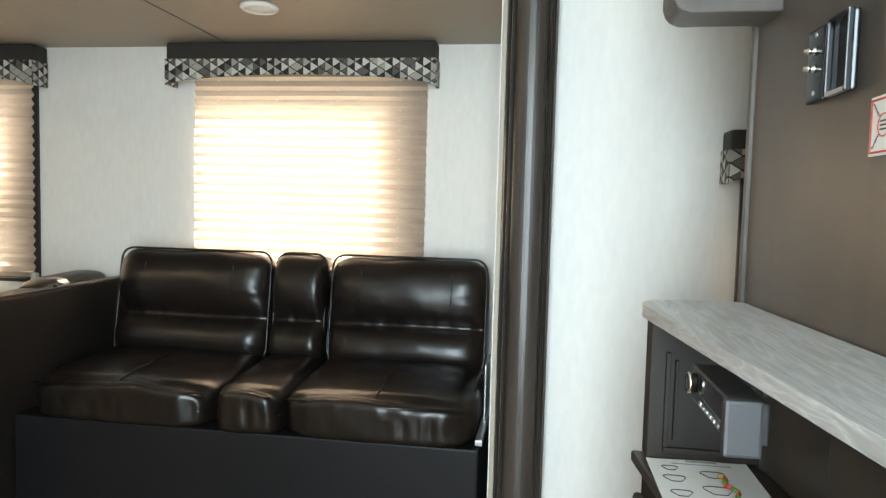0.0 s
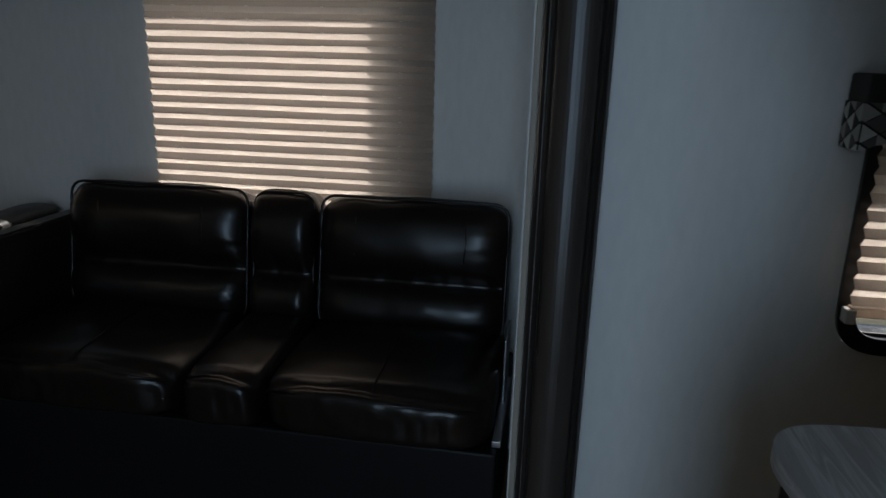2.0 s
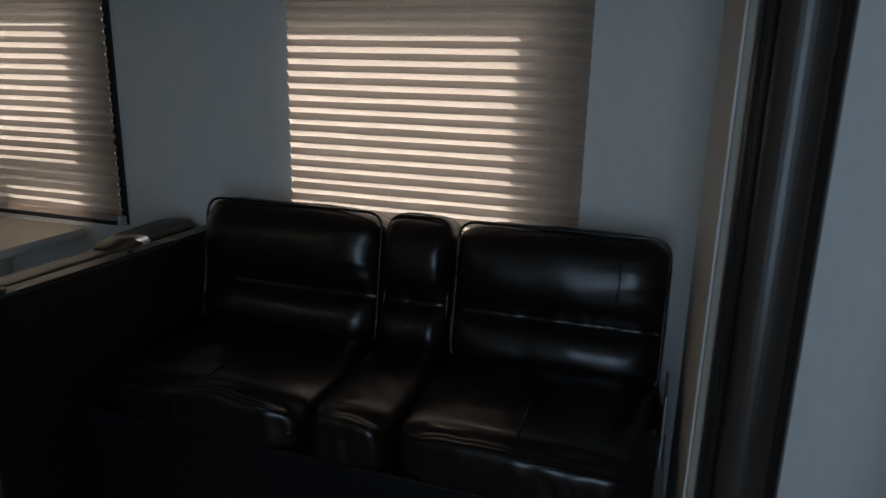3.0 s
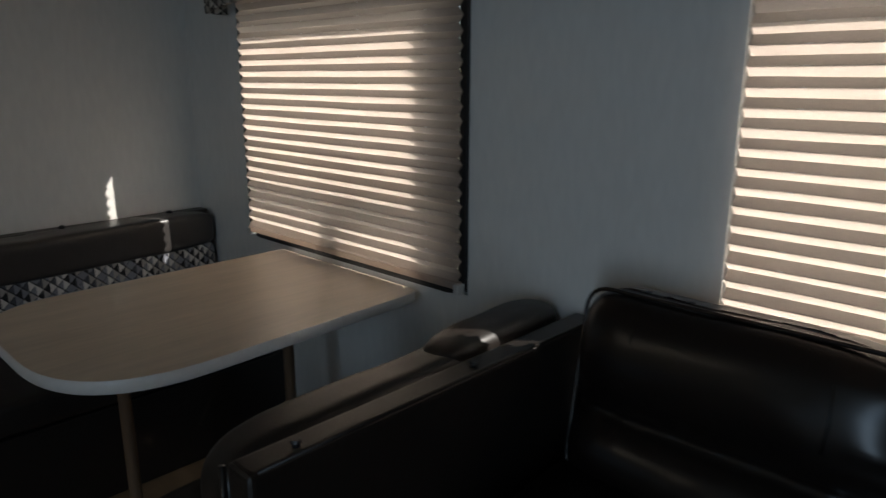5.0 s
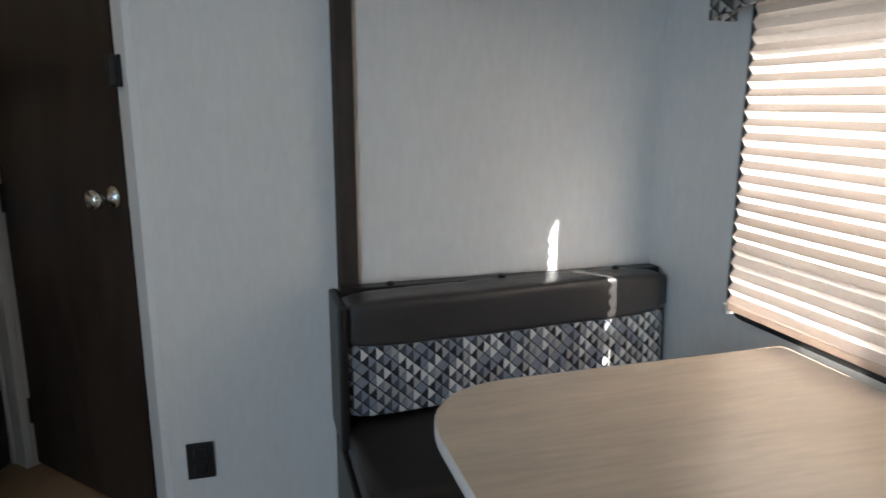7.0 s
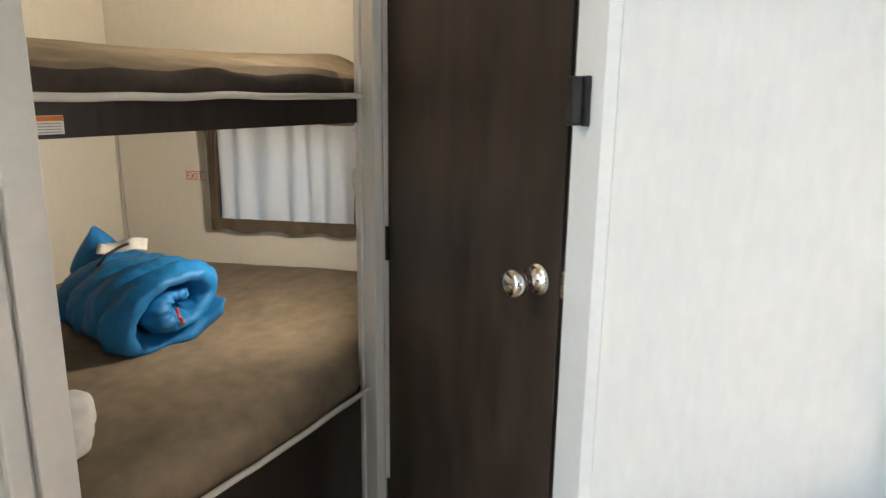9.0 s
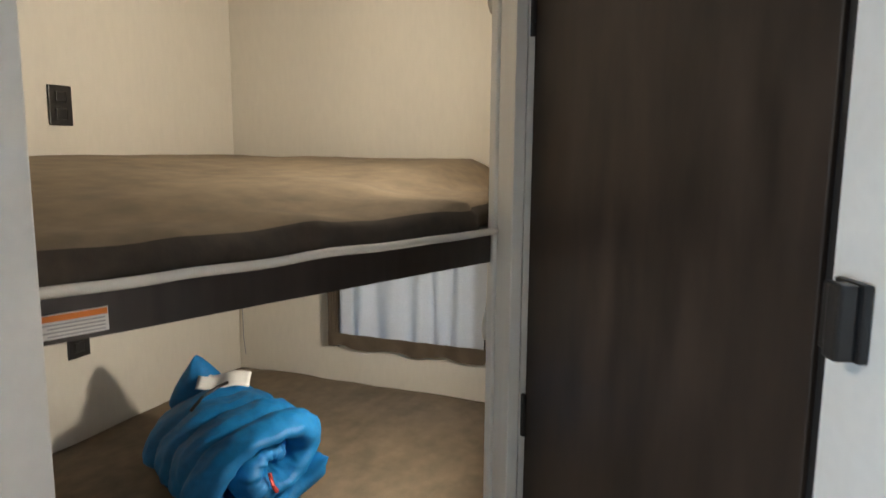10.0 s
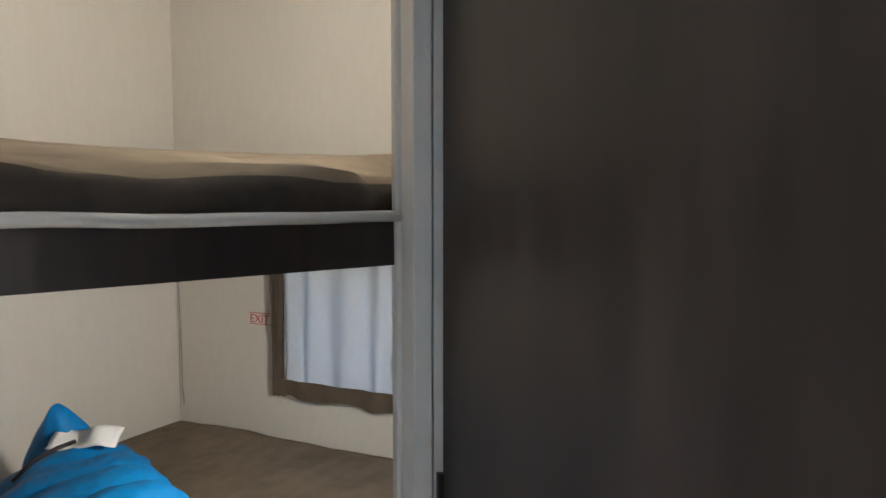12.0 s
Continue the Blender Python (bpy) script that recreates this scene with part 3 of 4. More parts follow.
# ---- sofa ----
def sofa():
    e = thing("sofa", "dark brown leather jackknife sofa with three-part back and seat", "sofa", at=(0.43, 2.0, 0.05))
    X = lambda x: x - 0.43
    Y = lambda y: y - 2.0
    Z = lambda z: z - 0.05
    lean = pose(0, 0, 0, -9)
    for x0, x1, sd in ((-0.205, 0.338, 1.0), (0.345, 0.527, 2.0), (0.534, 1.045, 3.0)):
        bm = pad(x1 - x0, 0.13, 0.37, 7.5, 40, 0.002, None, -1, 0, sd)
        m = pose(X((x0 + x1) / 2), Y(2.29), Z(0.655)) @ lean
        split = -0.20
        for v in bm.verts:
            xn, zn = 2 * v.co.x / (x1 - x0), v.co.z / 0.185
            k = max(0.0, zn)
            v.co.z += k * (0.010 * noise.noise(Vector((v.co.x * 7, sd * 3, 0))) - 0.010 * xn ** 4)
            if v.co.y < -0.02:
                mid, half = ((1 + split) / 2, (1 - split) / 2) if zn > split else ((split - 1) / 2, (split + 1) / 2)
                puff = max(0.0, 1 - ((zn - mid) / half) ** 2) ** 0.72 * max(0.0, 1 - xn ** 6) ** 0.5
                near = math.exp(-((zn - split) / 0.22) ** 2)
                pull = near * noise.noise(Vector((v.co.x * 42, zn * 3, sd * 5))) * 0.006 + 0.006 * xn ** 4 * noise.noise(Vector((xn * 2, v.co.z * 55, sd)))
                v.co.y += 0.030 - 0.056 * puff + pull + 0.006 * noise.noise(Vector((v.co.x * 9 + v.co.z * 4, v.co.z * 8, sd * 5)))
        turned(bm, m)
        c = part("back_cushion", bm, M_LEATHER, e, smooth=True)
        pw, ph = (x1 - x0) / 2 - 0.006, 0.180
        ring = [Vector((px, -0.040, pz)) for px, pz in rounded([(-pw, -ph), (pw, -ph), (pw, ph), (-pw, ph)], [0.045] * 4, 6)]
        part("piping", tube([m @ p for p in ring], 0.004, 6, True), M_LEATHER, c, smooth=True)
        if sd != 2.0:
            for q in (0.22, 0.78):
                xx = (q - 0.5) * (x1 - x0)
                part("stitch", tube([m @ Vector((xx, -0.087, 0.03)), m @ Vector((xx + 0.004, -0.091, 0.075)), m @ Vector((xx, -0.082, 0.13))], 0.0018, 5), M_LEATHER, c, smooth=True)
        sm = pad(x1 - x0 + 0.012, 0.50, 0.125, 6.0, 44, 0.003, None, -1, 0, sd + 5)
        for v in sm.verts:
            if v.co.z > 0:
                v.co.z += 0.010 * (1 - (2 * v.co.x / (x1 - x0)) ** 2) - 0.010 * math.exp(-(((v.co.y + 0.215) / 0.018) ** 2))
            if v.co.y < -0.2:
                v.co.z += 0.008 * math.sin(v.co.x * 14 + sd) * (0.5 + noise.noise(Vector((v.co.x * 8, sd, 0)))) * max(0.0, min(1.0, (v.co.z + 0.03) / 0.06))
                v.co.y -= 0.004 * noise.noise(Vector((v.co.x * 30, v.co.z * 8, sd)))
                under = max(0.0, min(1.0, (0.03 - v.co.z) / 0.02)) * max(0.0, min(1.0, (v.co.z + 0.05) / 0.05))
                v.co.y += 0.0035 * under * math.sin(v.co.x * 120 + 5 * noise.noise(Vector((v.co.x * 9, sd, 3)))) * (0.4 + noise.noise(Vector((v.co.x * 5, sd, 9))))
        turned(sm, pose(X((x0 + x1) / 2) - (0.008 if sd == 1.0 else 0.0), Y(2.085), Z(0.448), 3))
        s = part("seat_cushion", sm, M_LEATHER, e, smooth=True)
        part("seam", tube([(X(x0) + 0.02, Y(1.845), Z(0.487)), (X((x0 + x1) / 2), Y(1.838), Z(0.483)), (X(x1) - 0.02, Y(1.845), Z(0.487))], 0.003, 6), M_LEATHER, s, smooth=True)
        if sd != 2.0:
            part("cross_seam", tube([(X((x0 + x1) / 2), Y(1.86), Z(0.505)), (X((x0 + x1) / 2), Y(2.0), Z(0.520)), (X((x0 + x1) / 2), Y(2.18), Z(0.522))], 0.0022, 6), M_LEATHER, s, smooth=True)
    part("base", box(X(-0.258), X(1.062), Y(1.855), Y(2.40), 0.002, Z(0.385), 0.006), M_BASE, e, "plain dark base panel")
    part("back_frame", box(X(-0.12), X(1.03), Y(2.36), Y(2.40), Z(0.386), Z(0.72), 0.01), M_BLACK, e)
    part("hinge_bracket", join(box(X(1.056), X(1.062), Y(2.06), Y(2.20), Z(0.387), Z(0.56), 0.002), box(X(1.050), X(1.070), Y(1.88), Y(2.2), Z(0.387), Z(0.402), 0.002)), M_STEEL, e, "grey metal fold hinge")
    return e


sofa()


# ---- dinette ----
def booth_rear():
    e = thing("dinette_bench", "dark vinyl dinette bench with diamond-patterned backrest", "bench", "dinette benches", (-1.70, 1.94, 0.05))
    X = lambda x: x + 1.70
    Y = lambda y: y - 1.94
    Z = lambda z: z - 0.05
    part("end_panel", box(X(-1.948), X(-1.76), Y(1.462), Y(1.485), Z(0.36), Z(0.728), 0.006), M_VINYL, e)
    part("seat_box", box(X(-1.948), X(-1.42), Y(1.47), Y(2.41), 0.002, Z(0.32), 0.006), M_VINYL, e)
    part("seat_cushion", turned(pad(0.50, 0.93, 0.10, 8, 10, 0.002), pose(X(-1.66), Y(1.945), Z(0.37))), M_VINYL, e, smooth=True)
    part("back_board", box(X(-1.948), X(-1.90), Y(1.487), Y(2.42), Z(0.33), Z(0.735), 0.004), M_VINYL, e)
    up = pad(0.125, 0.945, 0.125, 7, 30, 0.0025, None, -1, 0, 4.0)
    for v in up.verts:
        groove = sum(math.exp(-((v.co.y - q) / 0.010) ** 2) for q in (-0.14, 0.20))
        v.co -= v.co.normalized() * 0.006 * groove
    turn = pose(X(-1.862), Y(1.944), Z(0.674), 0, 0, 4.4)
    u = part("headroll", turned(up, turn), M_ROLL, e, "glossy dark vinyl roll", smooth=True)
    for q in (-0.14, 0.20):
        part("seam", tube([turn @ Vector(p) for p in ((-0.03, q, 0.058), (0.03, q, 0.056), (0.052, q, 0.035), (0.0575, q, 0.0), (0.054, q, -0.045))], 0.003, 6), M_ROLL, u, smooth=True)
    part("backrest", turned(pad(0.115, 0.94, 0.20, 12, 20, 0.002, None, -1, 0, 8.0), pose(X(-1.866), Y(1.944), Z(0.53), 0, 0, 4.4)), M_PAT_YZ, e, "grey, black and white diamond fabric", smooth=True)
    for y in (1.62, 1.93, 2.28):
        part("strap_button", turned(lathe([(0.010, 0), (0.011, 0.005), (0.006, 0.009)], 12), pose(X(-1.91), Y(y), Z(0.736))), M_BLACK, e)
    return e


booth_rear()


def booth_front():
    e = thing("dinette_bench", "dark brown vinyl dinette bench backing onto the sofa", "bench", "dinette benches", (-0.50, 1.96, 0.05))
    X = lambda x: x + 0.50
    Y = lambda y: y - 1.96
    Z = lambda z: z - 0.05
    part("back_panel", box(X(-0.318), X(-0.262), Y(1.615), Y(2.425), 0.002, Z(0.722), 0.010, 3), M_VINYL, e, "tall brown vinyl-covered back panel")
    part("welt", tube([(X(-0.266), Y(1.63), Z(0.7205)), (X(-0.266), Y(2.0), Z(0.7225)), (X(-0.266), Y(2.41), Z(0.7205))], 0.0035, 6), M_VINYL, e, smooth=True)
    c = pad(0.115, 0.795, 0.33, 6.0, 30, 0.003, None, -1, 0, 12.0)
    for v in c.verts:
        k = v.co.y / 0.3975
        v.co.z += 0.012 * max(0.0, k) * (1 if v.co.z > 0 else 0) - 0.010 * math.exp(-((v.co.y + 0.05) / 0.008) ** 2) * (1 if v.co.z > 0.1 else 0)
    part("backrest", turned(c, pose(X(-0.379), Y(2.018), Z(0.548), 0, -5)), M_VINYL, e, smooth=True)
    r = pad(0.11, 0.36, 0.085, 3.2, 22, 0.002, None, -1, 0, 15.0)
    part("headroll", turned(r, pose(X(-0.385), Y(2.235), Z(0.702), 2)), M_VINYL, e, smooth=True)
    part("end_piping", tube([(X(-0.326), Y(1.614), Z(0.20)), (X(-0.326), Y(1.612), Z(0.5)), (X(-0.326), Y(1.614), Z(0.712))], 0.005, 8), M_LEATHER, e, smooth=True)
    part("seat_box", box(X(-0.80), X(-0.322), Y(1.66), Y(2.41), 0.002, Z(0.32), 0.006), M_VINYL, e)
    part("seat_cushion", turned(pad(0.42, 0.78, 0.09, 8, 10, 0.002), pose(X(-0.59), Y(2.02), Z(0.366))), M_VINYL, e, smooth=True)
    for y in (1.70, 2.06):
        part("snap", turned(lathe([(0.006, 0), (0.006, 0.006), (0.009, 0.008), (0.007, 0.012)], 12), pose(X(-0.284), Y(y), Z(0.721))), M_BLACK, e)
    for y, z in ((1.613, 0.655), (1.613, 0.45)):
        part("screw", turned(lathe([(0.004, 0), (0.004, 0.001), (0.002, 0.002)], 10), pose(X(-0.285), Y(y + 0.002), Z(z), 90)), M_STEEL, e)
    return e


booth_front()


def table():
    e = thing("dinette_table", "pale wood-grain laminate table with rounded end", "table", at=(-1.05, 1.95, 0.05))
    o = rounded([(-1.385, 2.398), (-1.375, 1.552), (-0.722, 1.552), (-0.762, 2.398)], [0.015, 0.21, 0.26, 0.05], 14)
    o = [(x + 1.05, y - 1.95) for x, y in o]
    part("tabletop", prism(o, 0.602, 0.626, 0.002, 1), M_TABLE, e, "pale beige wood-grain laminate")
    rim = [Vector((x, y, 0)) for x, y in o]
    bm = bmesh.new()
    n = len(o)
    c = Vector((sum(p.x for p in rim) / n, sum(p.y for p in rim) / n, 0))
    loops = []
    for grow, z in ((0.0005, 0.600), (0.003, 0.603), (0.003, 0.623), (0.0005, 0.6268)):
        loops.append([bm.verts.new((p.x + (p - c).normalized().x * grow, p.y + (p - c).normalized().y * grow, z)) for p in rim])
    for a, b in zip(loops, loops[1:]):
        for k in range(n):
            bm.faces.new((a[k], a[(k + 1) % n], b[(k + 1) % n], b[k]))
    part("edge_band", bm, M_EDGE, e, "pale grey plastic edge band", smooth=True)
    for x, y in ((-1.06, 1.76), (-0.98, 2.14)):
        l = part("leg", turned(lathe([(0.07, 0.0), (0.07, 0.005), (0.02, 0.015), (0.014, 0.025), (0.014, 0.580), (0.05, 0.590), (0.05, 0.601)], 20), pose(x + 1.05, y - 1.95, 0.001)), M_LEG, e, "brown metal tube leg with flanges", smooth=True)
    return e


table()

# ---- kitchen counter side ----
TILT = 0.075


def cx(x, y):
    """The counter side runs slightly askew: x at the depth y."""
    return x + (1.15 - y) * TILT


def slab(x0, x1, y0, y1, z0, z1, bevel=0.004):
    return prism([(cx(x0, y0), y0), (cx(x1, y0), y0), (cx(x1, y1), y1), (cx(x0, y1), y1)], z0, z1, bevel)


def fx(x, y):
    """The counter's front edge closes in on the partition: x at the depth y."""
    return x + (1.15 - y) * 0.118


def front_slab(x0, x1, y0, y1, z0, z1, bevel=0.004, back=cx):
    return prism([(fx(x0, y0), y0), (back(x1, y0), y0), (back(x1, y1), y1), (fx(x0, y1), y1)], z0, z1, bevel)


structure("wall_partition_front", slab(1.505, 1.545, Y_ENTRY + 0.003, 1.20, 0.0, Z_CEIL, 0.0), M_GREYWOOD, "grey-brown wood-grain partition behind the counter")
structure("trim_partition_front", slab(1.499, 1.551, 1.202, 1.214, 0.0, Z_CEIL, 0.003), M_GREYWOOD, "dark edge trim of the partition")


def counter():
    e = thing("counter_cabinet", "grey-brown cabinet with an open nook under the counter", "cabinet", at=(1.43, 0.6, 0.0))
    off = Matrix.Translation((-1.43, -0.6, 0))
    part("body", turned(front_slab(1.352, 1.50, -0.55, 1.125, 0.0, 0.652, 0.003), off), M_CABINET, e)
    part("nook_floor", turned(front_slab(1.338, 1.50, -0.55, 1.132, 0.654, 0.670, 0.003), off), M_WOOD, e)
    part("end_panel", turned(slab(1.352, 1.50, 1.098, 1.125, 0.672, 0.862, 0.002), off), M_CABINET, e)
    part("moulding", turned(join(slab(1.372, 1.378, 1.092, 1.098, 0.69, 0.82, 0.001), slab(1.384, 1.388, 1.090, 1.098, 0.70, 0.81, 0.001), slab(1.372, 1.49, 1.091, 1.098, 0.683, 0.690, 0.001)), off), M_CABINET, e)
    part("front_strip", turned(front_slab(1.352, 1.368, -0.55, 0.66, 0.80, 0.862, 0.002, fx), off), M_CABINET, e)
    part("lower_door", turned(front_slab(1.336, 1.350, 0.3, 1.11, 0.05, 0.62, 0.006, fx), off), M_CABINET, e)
    return e


counter()
o = rounded([(1.338, 1.178), (fx(1.338, -0.55), -0.55), (cx(1.502, -0.55), -0.55), (1.50, 1.195)], [0.075, 0.0, 0.0, 0.0], 12)
tagged(link("countertop", prism(o, 0.8635, 0.880, 0.004, 3, True), M_COUNTER), "pale grey veined laminate countertop with rounded corner", "countertop")


def stereo():
    e = thing("car_stereo", "black car stereo with chrome dial in the cabinet", "stereo", at=(cx(1.372, 0.845), 0.845, 0.826))
    def b(*a, bv=0.002): return box(*a, bv)
    part("faceplate", b(-0.022, 0.012, -0.075, 0.075, -0.019, 0.019), M_BLACK, e)
    part("display", b(-0.0235, -0.021, -0.060, 0.036, -0.006, 0.015, bv=0.001), material("dark_display", (0.01, 0.012, 0.02), 0.1), e)
    k = lathe([(0.0105, 0.0), (0.0105, 0.006), (0.0115, 0.007), (0.0115, 0.009), (0.0100, 0.0095), (0.0092, 0.0088)], 28)
    part("dial", turned(k, pose(-0.022, 0.056, 0.002, 0, -90)), M_CHROME, e, "chrome-ringed dial", smooth=True)
    part("dial_face", turned(lathe([(0.0091, 0.0), (0.0091, 0.0088), (0.006, 0.0092)], 24), pose(-0.022, 0.056, 0.002, 0, -90)), M_BLACK, e, smooth=True)
    for i in range(6):
        part("button", b(-0.0245, -0.022, 0.024 - i * 0.014, 0.033 - i * 0.014, -0.015, -0.011, bv=0.001), M_STEEL, e)
    part("side_cover", b(-0.030, 0.002, -0.090, -0.077, -0.026, 0.024, bv=0.003), M_GREYCOVER, e, "grey end cover")
    return e


stereo()


def overhead():
    e = thing("overhead_cabinet", "dark grey-brown overhead cabinet with rounded lower shelf", "cabinet", at=(1.44, 1.14, 1.275))
    off = Matrix.Translation((-1.44, -1.14, -1.275))
    rim = rounded([(1.366, 1.275), (1.508, 1.275), (1.508, 1.302), (1.366, 1.345)], [0.028, 0.0, 0.0, 0.0], 8)
    bm = prism(rim, 1.118, 1.196, 0.003, 2)
    for v in bm.verts:
        v.co = Vector((v.co.x, v.co.z, v.co.y))
    part("bottom_shelf", turned(bm, off), M_GREYWOOD, e)
    part("body", turned(box(1.392, 1.504, 1.128, 1.196, 1.300, 1.995, 0.003), off), M_GREYWOOD, e)
    return e


overhead()


def wall_plate(kind, label, cat, y, z, w, h):
    e = thing(kind, label, cat, at=(cx(1.503, y), y, z))
    part("plate", box(-0.007, 0.0, -w / 2, w / 2, -h / 2, h / 2, 0.003), M_GLOSSBLACK, e)
    return e


e = wall_plate("antenna_plate", "glossy black antenna plate with two metal sockets", "wall plate", 1.000, 1.181, 0.050, 0.084)
for dz in (0.016, -0.004):
    part("socket", turned(lathe([(0.0045, 0.0), (0.0045, 0.002), (0.003, 0.0025), (0.003, 0.006), (0.0038, 0.0065), (0.0038, 0.008), (0.0028, 0.0085), (0.0028, 0.012)], 12), pose(-0.007, 0.0, dz, 0, -90)), M_CHROME, e, smooth=True)
for dz in (0.034, -0.032):
    part("screw", turned(lathe([(0.003, 0.0), (0.003, 0.001)], 10), pose(-0.007, 0.0, dz, 0, -90)), M_STEEL, e)
e = wall_plate("outlet_box", "glossy black raised outlet cover with open flap", "wall plate", 0.940, 1.181, 0.054, 0.084)
part("rim", join(box(-0.013, -0.007, -0.027, -0.023, -0.042, 0.042, 0.001), box(-0.013, -0.007, 0.023, 0.027, -0.042, 0.042, 0.001), box(-0.013, -0.007, -0.023, 0.023, 0.038, 0.042, 0.001)), M_GLOSSBLACK, e)
part("lower_lip", box(-0.013, -0.007, -0.023, 0.023, -0.042, -0.037, 0.001), M_STEEL, e)

s = thing("warning_sticker", "white square sticker with red border and round symbol", "sticker", at=(cx(1.5035, 0.866), 0.866, 1.098))
part("sheet", box(-0.001, 0.0, -0.031, 0.026, -0.029, 0.029), M_PAPER, s)
part("border", join(box(-0.0016, -0.001, -0.029, 0.024, 0.0245, 0.0265), box(-0.0016, -0.001, -0.029, 0.024, -0.0265, -0.0245), box(-0.0016, -0.001, 0.022, 0.024, -0.0245, 0.0245), box(-0.0016, -0.001, -0.029, -0.027, -0.0245, 0.0245)), M_RED, s)
ringp = [(-0.0014, -0.002 + 0.011 * math.cos(a), 0.011 * math.sin(a)) for a in (2 * math.pi * k / 28 for k in range(28))]
part("round_symbol", tube(ringp, 0.0006, 5, True), M_RED, s)
part("text_bars", join(*[box(-0.0016, -0.001, -0.009, 0.005, z - 0.0008, z + 0.0008) for z in (-0.004, 0.0, 0.004)]), M_INK, s)
for q in (1, -1):
    part("arrow", tube([(-0.0014, 0.007, q * 0.009), (-0.0014, 0.019, q * 0.022)], 0.0006, 5), M_INK, s)

p = thing("paper_sheet", "white printed worksheet with outlined shapes", "paper", at=(1.425, 1.01, 0.6712))
bm = bmesh.new()
bmesh.ops.create_grid(bm, x_segments=12, y_segments=12, size=0.5)
for v in bm.verts:
    v.co = Vector((v.co.x * 0.13 - 0.005, v.co.y * 0.17, 0.001 + 0.004 * max(0, v.co.x) ** 2 + 0.0015 * (1 + noise.noise(v.co * 3))))
part("sheet", bm, M_PAPER, p, smooth=True)
for k, (px, py, r) in enumerate(((-0.045, 0.045, 0.009), (-0.045, 0.01, 0.012), (0.005, 0.03, 0.013), (0.0, -0.02, 0.015), (-0.045, -0.035, 0.011))):
    part("outline", tube([(px + r * math.cos(a) * (1 + 0.25 * math.sin(3 * a)), py + r * math.sin(a) * (1 + 0.2 * math.cos(2 * a)), 0.0055) for a in (2 * math.pi * i / 24 for i in range(24))], 0.0006, 4, True), M_INK, p)
part("title_bars", join(box(-0.02, 0.02, 0.072, 0.078, 0.0045, 0.005), box(-0.04, 0.035, 0.063, 0.065, 0.0045, 0.005)), M_GREYPRINT, p)
t = thing("toy_snake", "small yellow, red and green toy snake on the paper", "toy", at=(1.435, 1.0, 0.6775))
pts = [Vector((0.004 * math.sin(k * 1.3) + 0.001 * k, 0.030 - k * 0.008, 0.003)) for k in range(10)]
for k in range(9):
    part("bead", tube([pts[k], pts[k].lerp(pts[k + 1], 0.85)], 0.0028, 8), (material("toy_yellow", (0.40, 0.28, 0.03), 0.5), M_RED, material("toy_green", (0.05, 0.25, 0.05), 0.5))[k % 3], t, smooth=True)

# ---- ceiling lamps ----


def puck(label, x, y, z):
    e = thing("ceiling_lamp", label, "ceiling lamp", "round ceiling lamps", (x, y, z))
    part("rim", lathe([(0.052, 0.0), (0.052, -0.006), (0.046, -0.012), (0.040, -0.012), (0.040, -0.004)], 36), M_WHITE, e, smooth=True)
    part("lens", lathe([(0.040, -0.004), (0.039, -0.009), (0.02, -0.012), (0.001, -0.0125)], 36), M_LENS, e, smooth=True)
    return e


# ---- rear corner: outlet, door, latch ----
def outlet(label, m):
    e = thing("outlet", label, "outlet", "dark wall outlets")
    e.matrix_world = m
    part("plate", box(-0.035, 0.035, -0.006, 0.0, -0.052, 0.052, 0.003), M_BLACK, e)
    for z in (0.022, -0.022):
        part("socket", box(-0.016, 0.016, -0.0085, -0.006, z - 0.014, z + 0.014, 0.003), M_BLACK, e)
    return e


outlet("dark brown outlet plate low on the white partition", pose(X_PART + 0.001, 1.112, 0.262, 0, 0, 90))
outlet("dark brown outlet plate on the upper bunk wall", pose(-2.673, Y_ENTRY + 0.001, 1.54, 0, 0, 180))
outlet("dark brown outlet plate on the lower bunk wall", pose(-2.678, Y_ENTRY + 0.001, 0.909, 0, 0, 180))


def diag_local(s, d, z):
    p = diag_pt(s, d)
    return Matrix.Translation((p[0], p[1], z)) @ Matrix.Rotation(math.atan2(DIAG.y, DIAG.x), 4, "Z")


door = new("door_1")
tagged(door, "closed narrow dark-stained wooden door with chrome knob", "door", kind="structure")
door.matrix_world = diag_local(D0, -0.025, 0.0)
w = D1 - D0
part("leaf", box(0.002, w - 0.022, -0.016, 0.016, 0.012, 1.915, 0.003), M_DOOR, door)
# black strip paints the shade of the reveal between leaf and jamb
part("reveal_shade", box(w - 0.020, w - 0.001, -0.012, 0.016, 0.012, 1.92, 0.002), M_BLACK, door, "black strip for the shaded door reveal")
kn = part("knob", turned(lathe([(0.031, 0.0), (0.031, 0.004), (0.024, 0.010), (0.011, 0.014), (0.010, 0.034), (0.020, 0.040), (0.027, 0.050), (0.027, 0.060), (0.021, 0.068), (0.010, 0.071)], 28), pose(w - 0.078, -0.016, 0.957, 90)), M_CHROME, door, "polished metal door knob", smooth=True)
part("latch_plate", box(w - 0.019, w - 0.008, -0.015, -0.010, 0.935, 0.985, 0.001), M_CHROME, door)
for z in (1.687, 0.91, 0.20):
    part("hinge", box(-0.004, 0.008, -0.023, -0.014, z - 0.044, z + 0.044, 0.002), M_BLACK, door)
catch = thing("door_catch", "black plastic door catch on the white jamb", "door catch")
jd = (CORNER - LATCH).normalized()
jp = LATCH.lerp(CORNER, 0.40)
catch.matrix_world = Matrix.Translation((jp.x, jp.y - 0.001, 1.277)) @ Matrix.Rotation(math.atan2(jd.y, jd.x), 4, "Z")
part("base", box(-0.026, 0.026, -0.010, 0.0, -0.038, 0.038, 0.003), M_BLACK, catch)
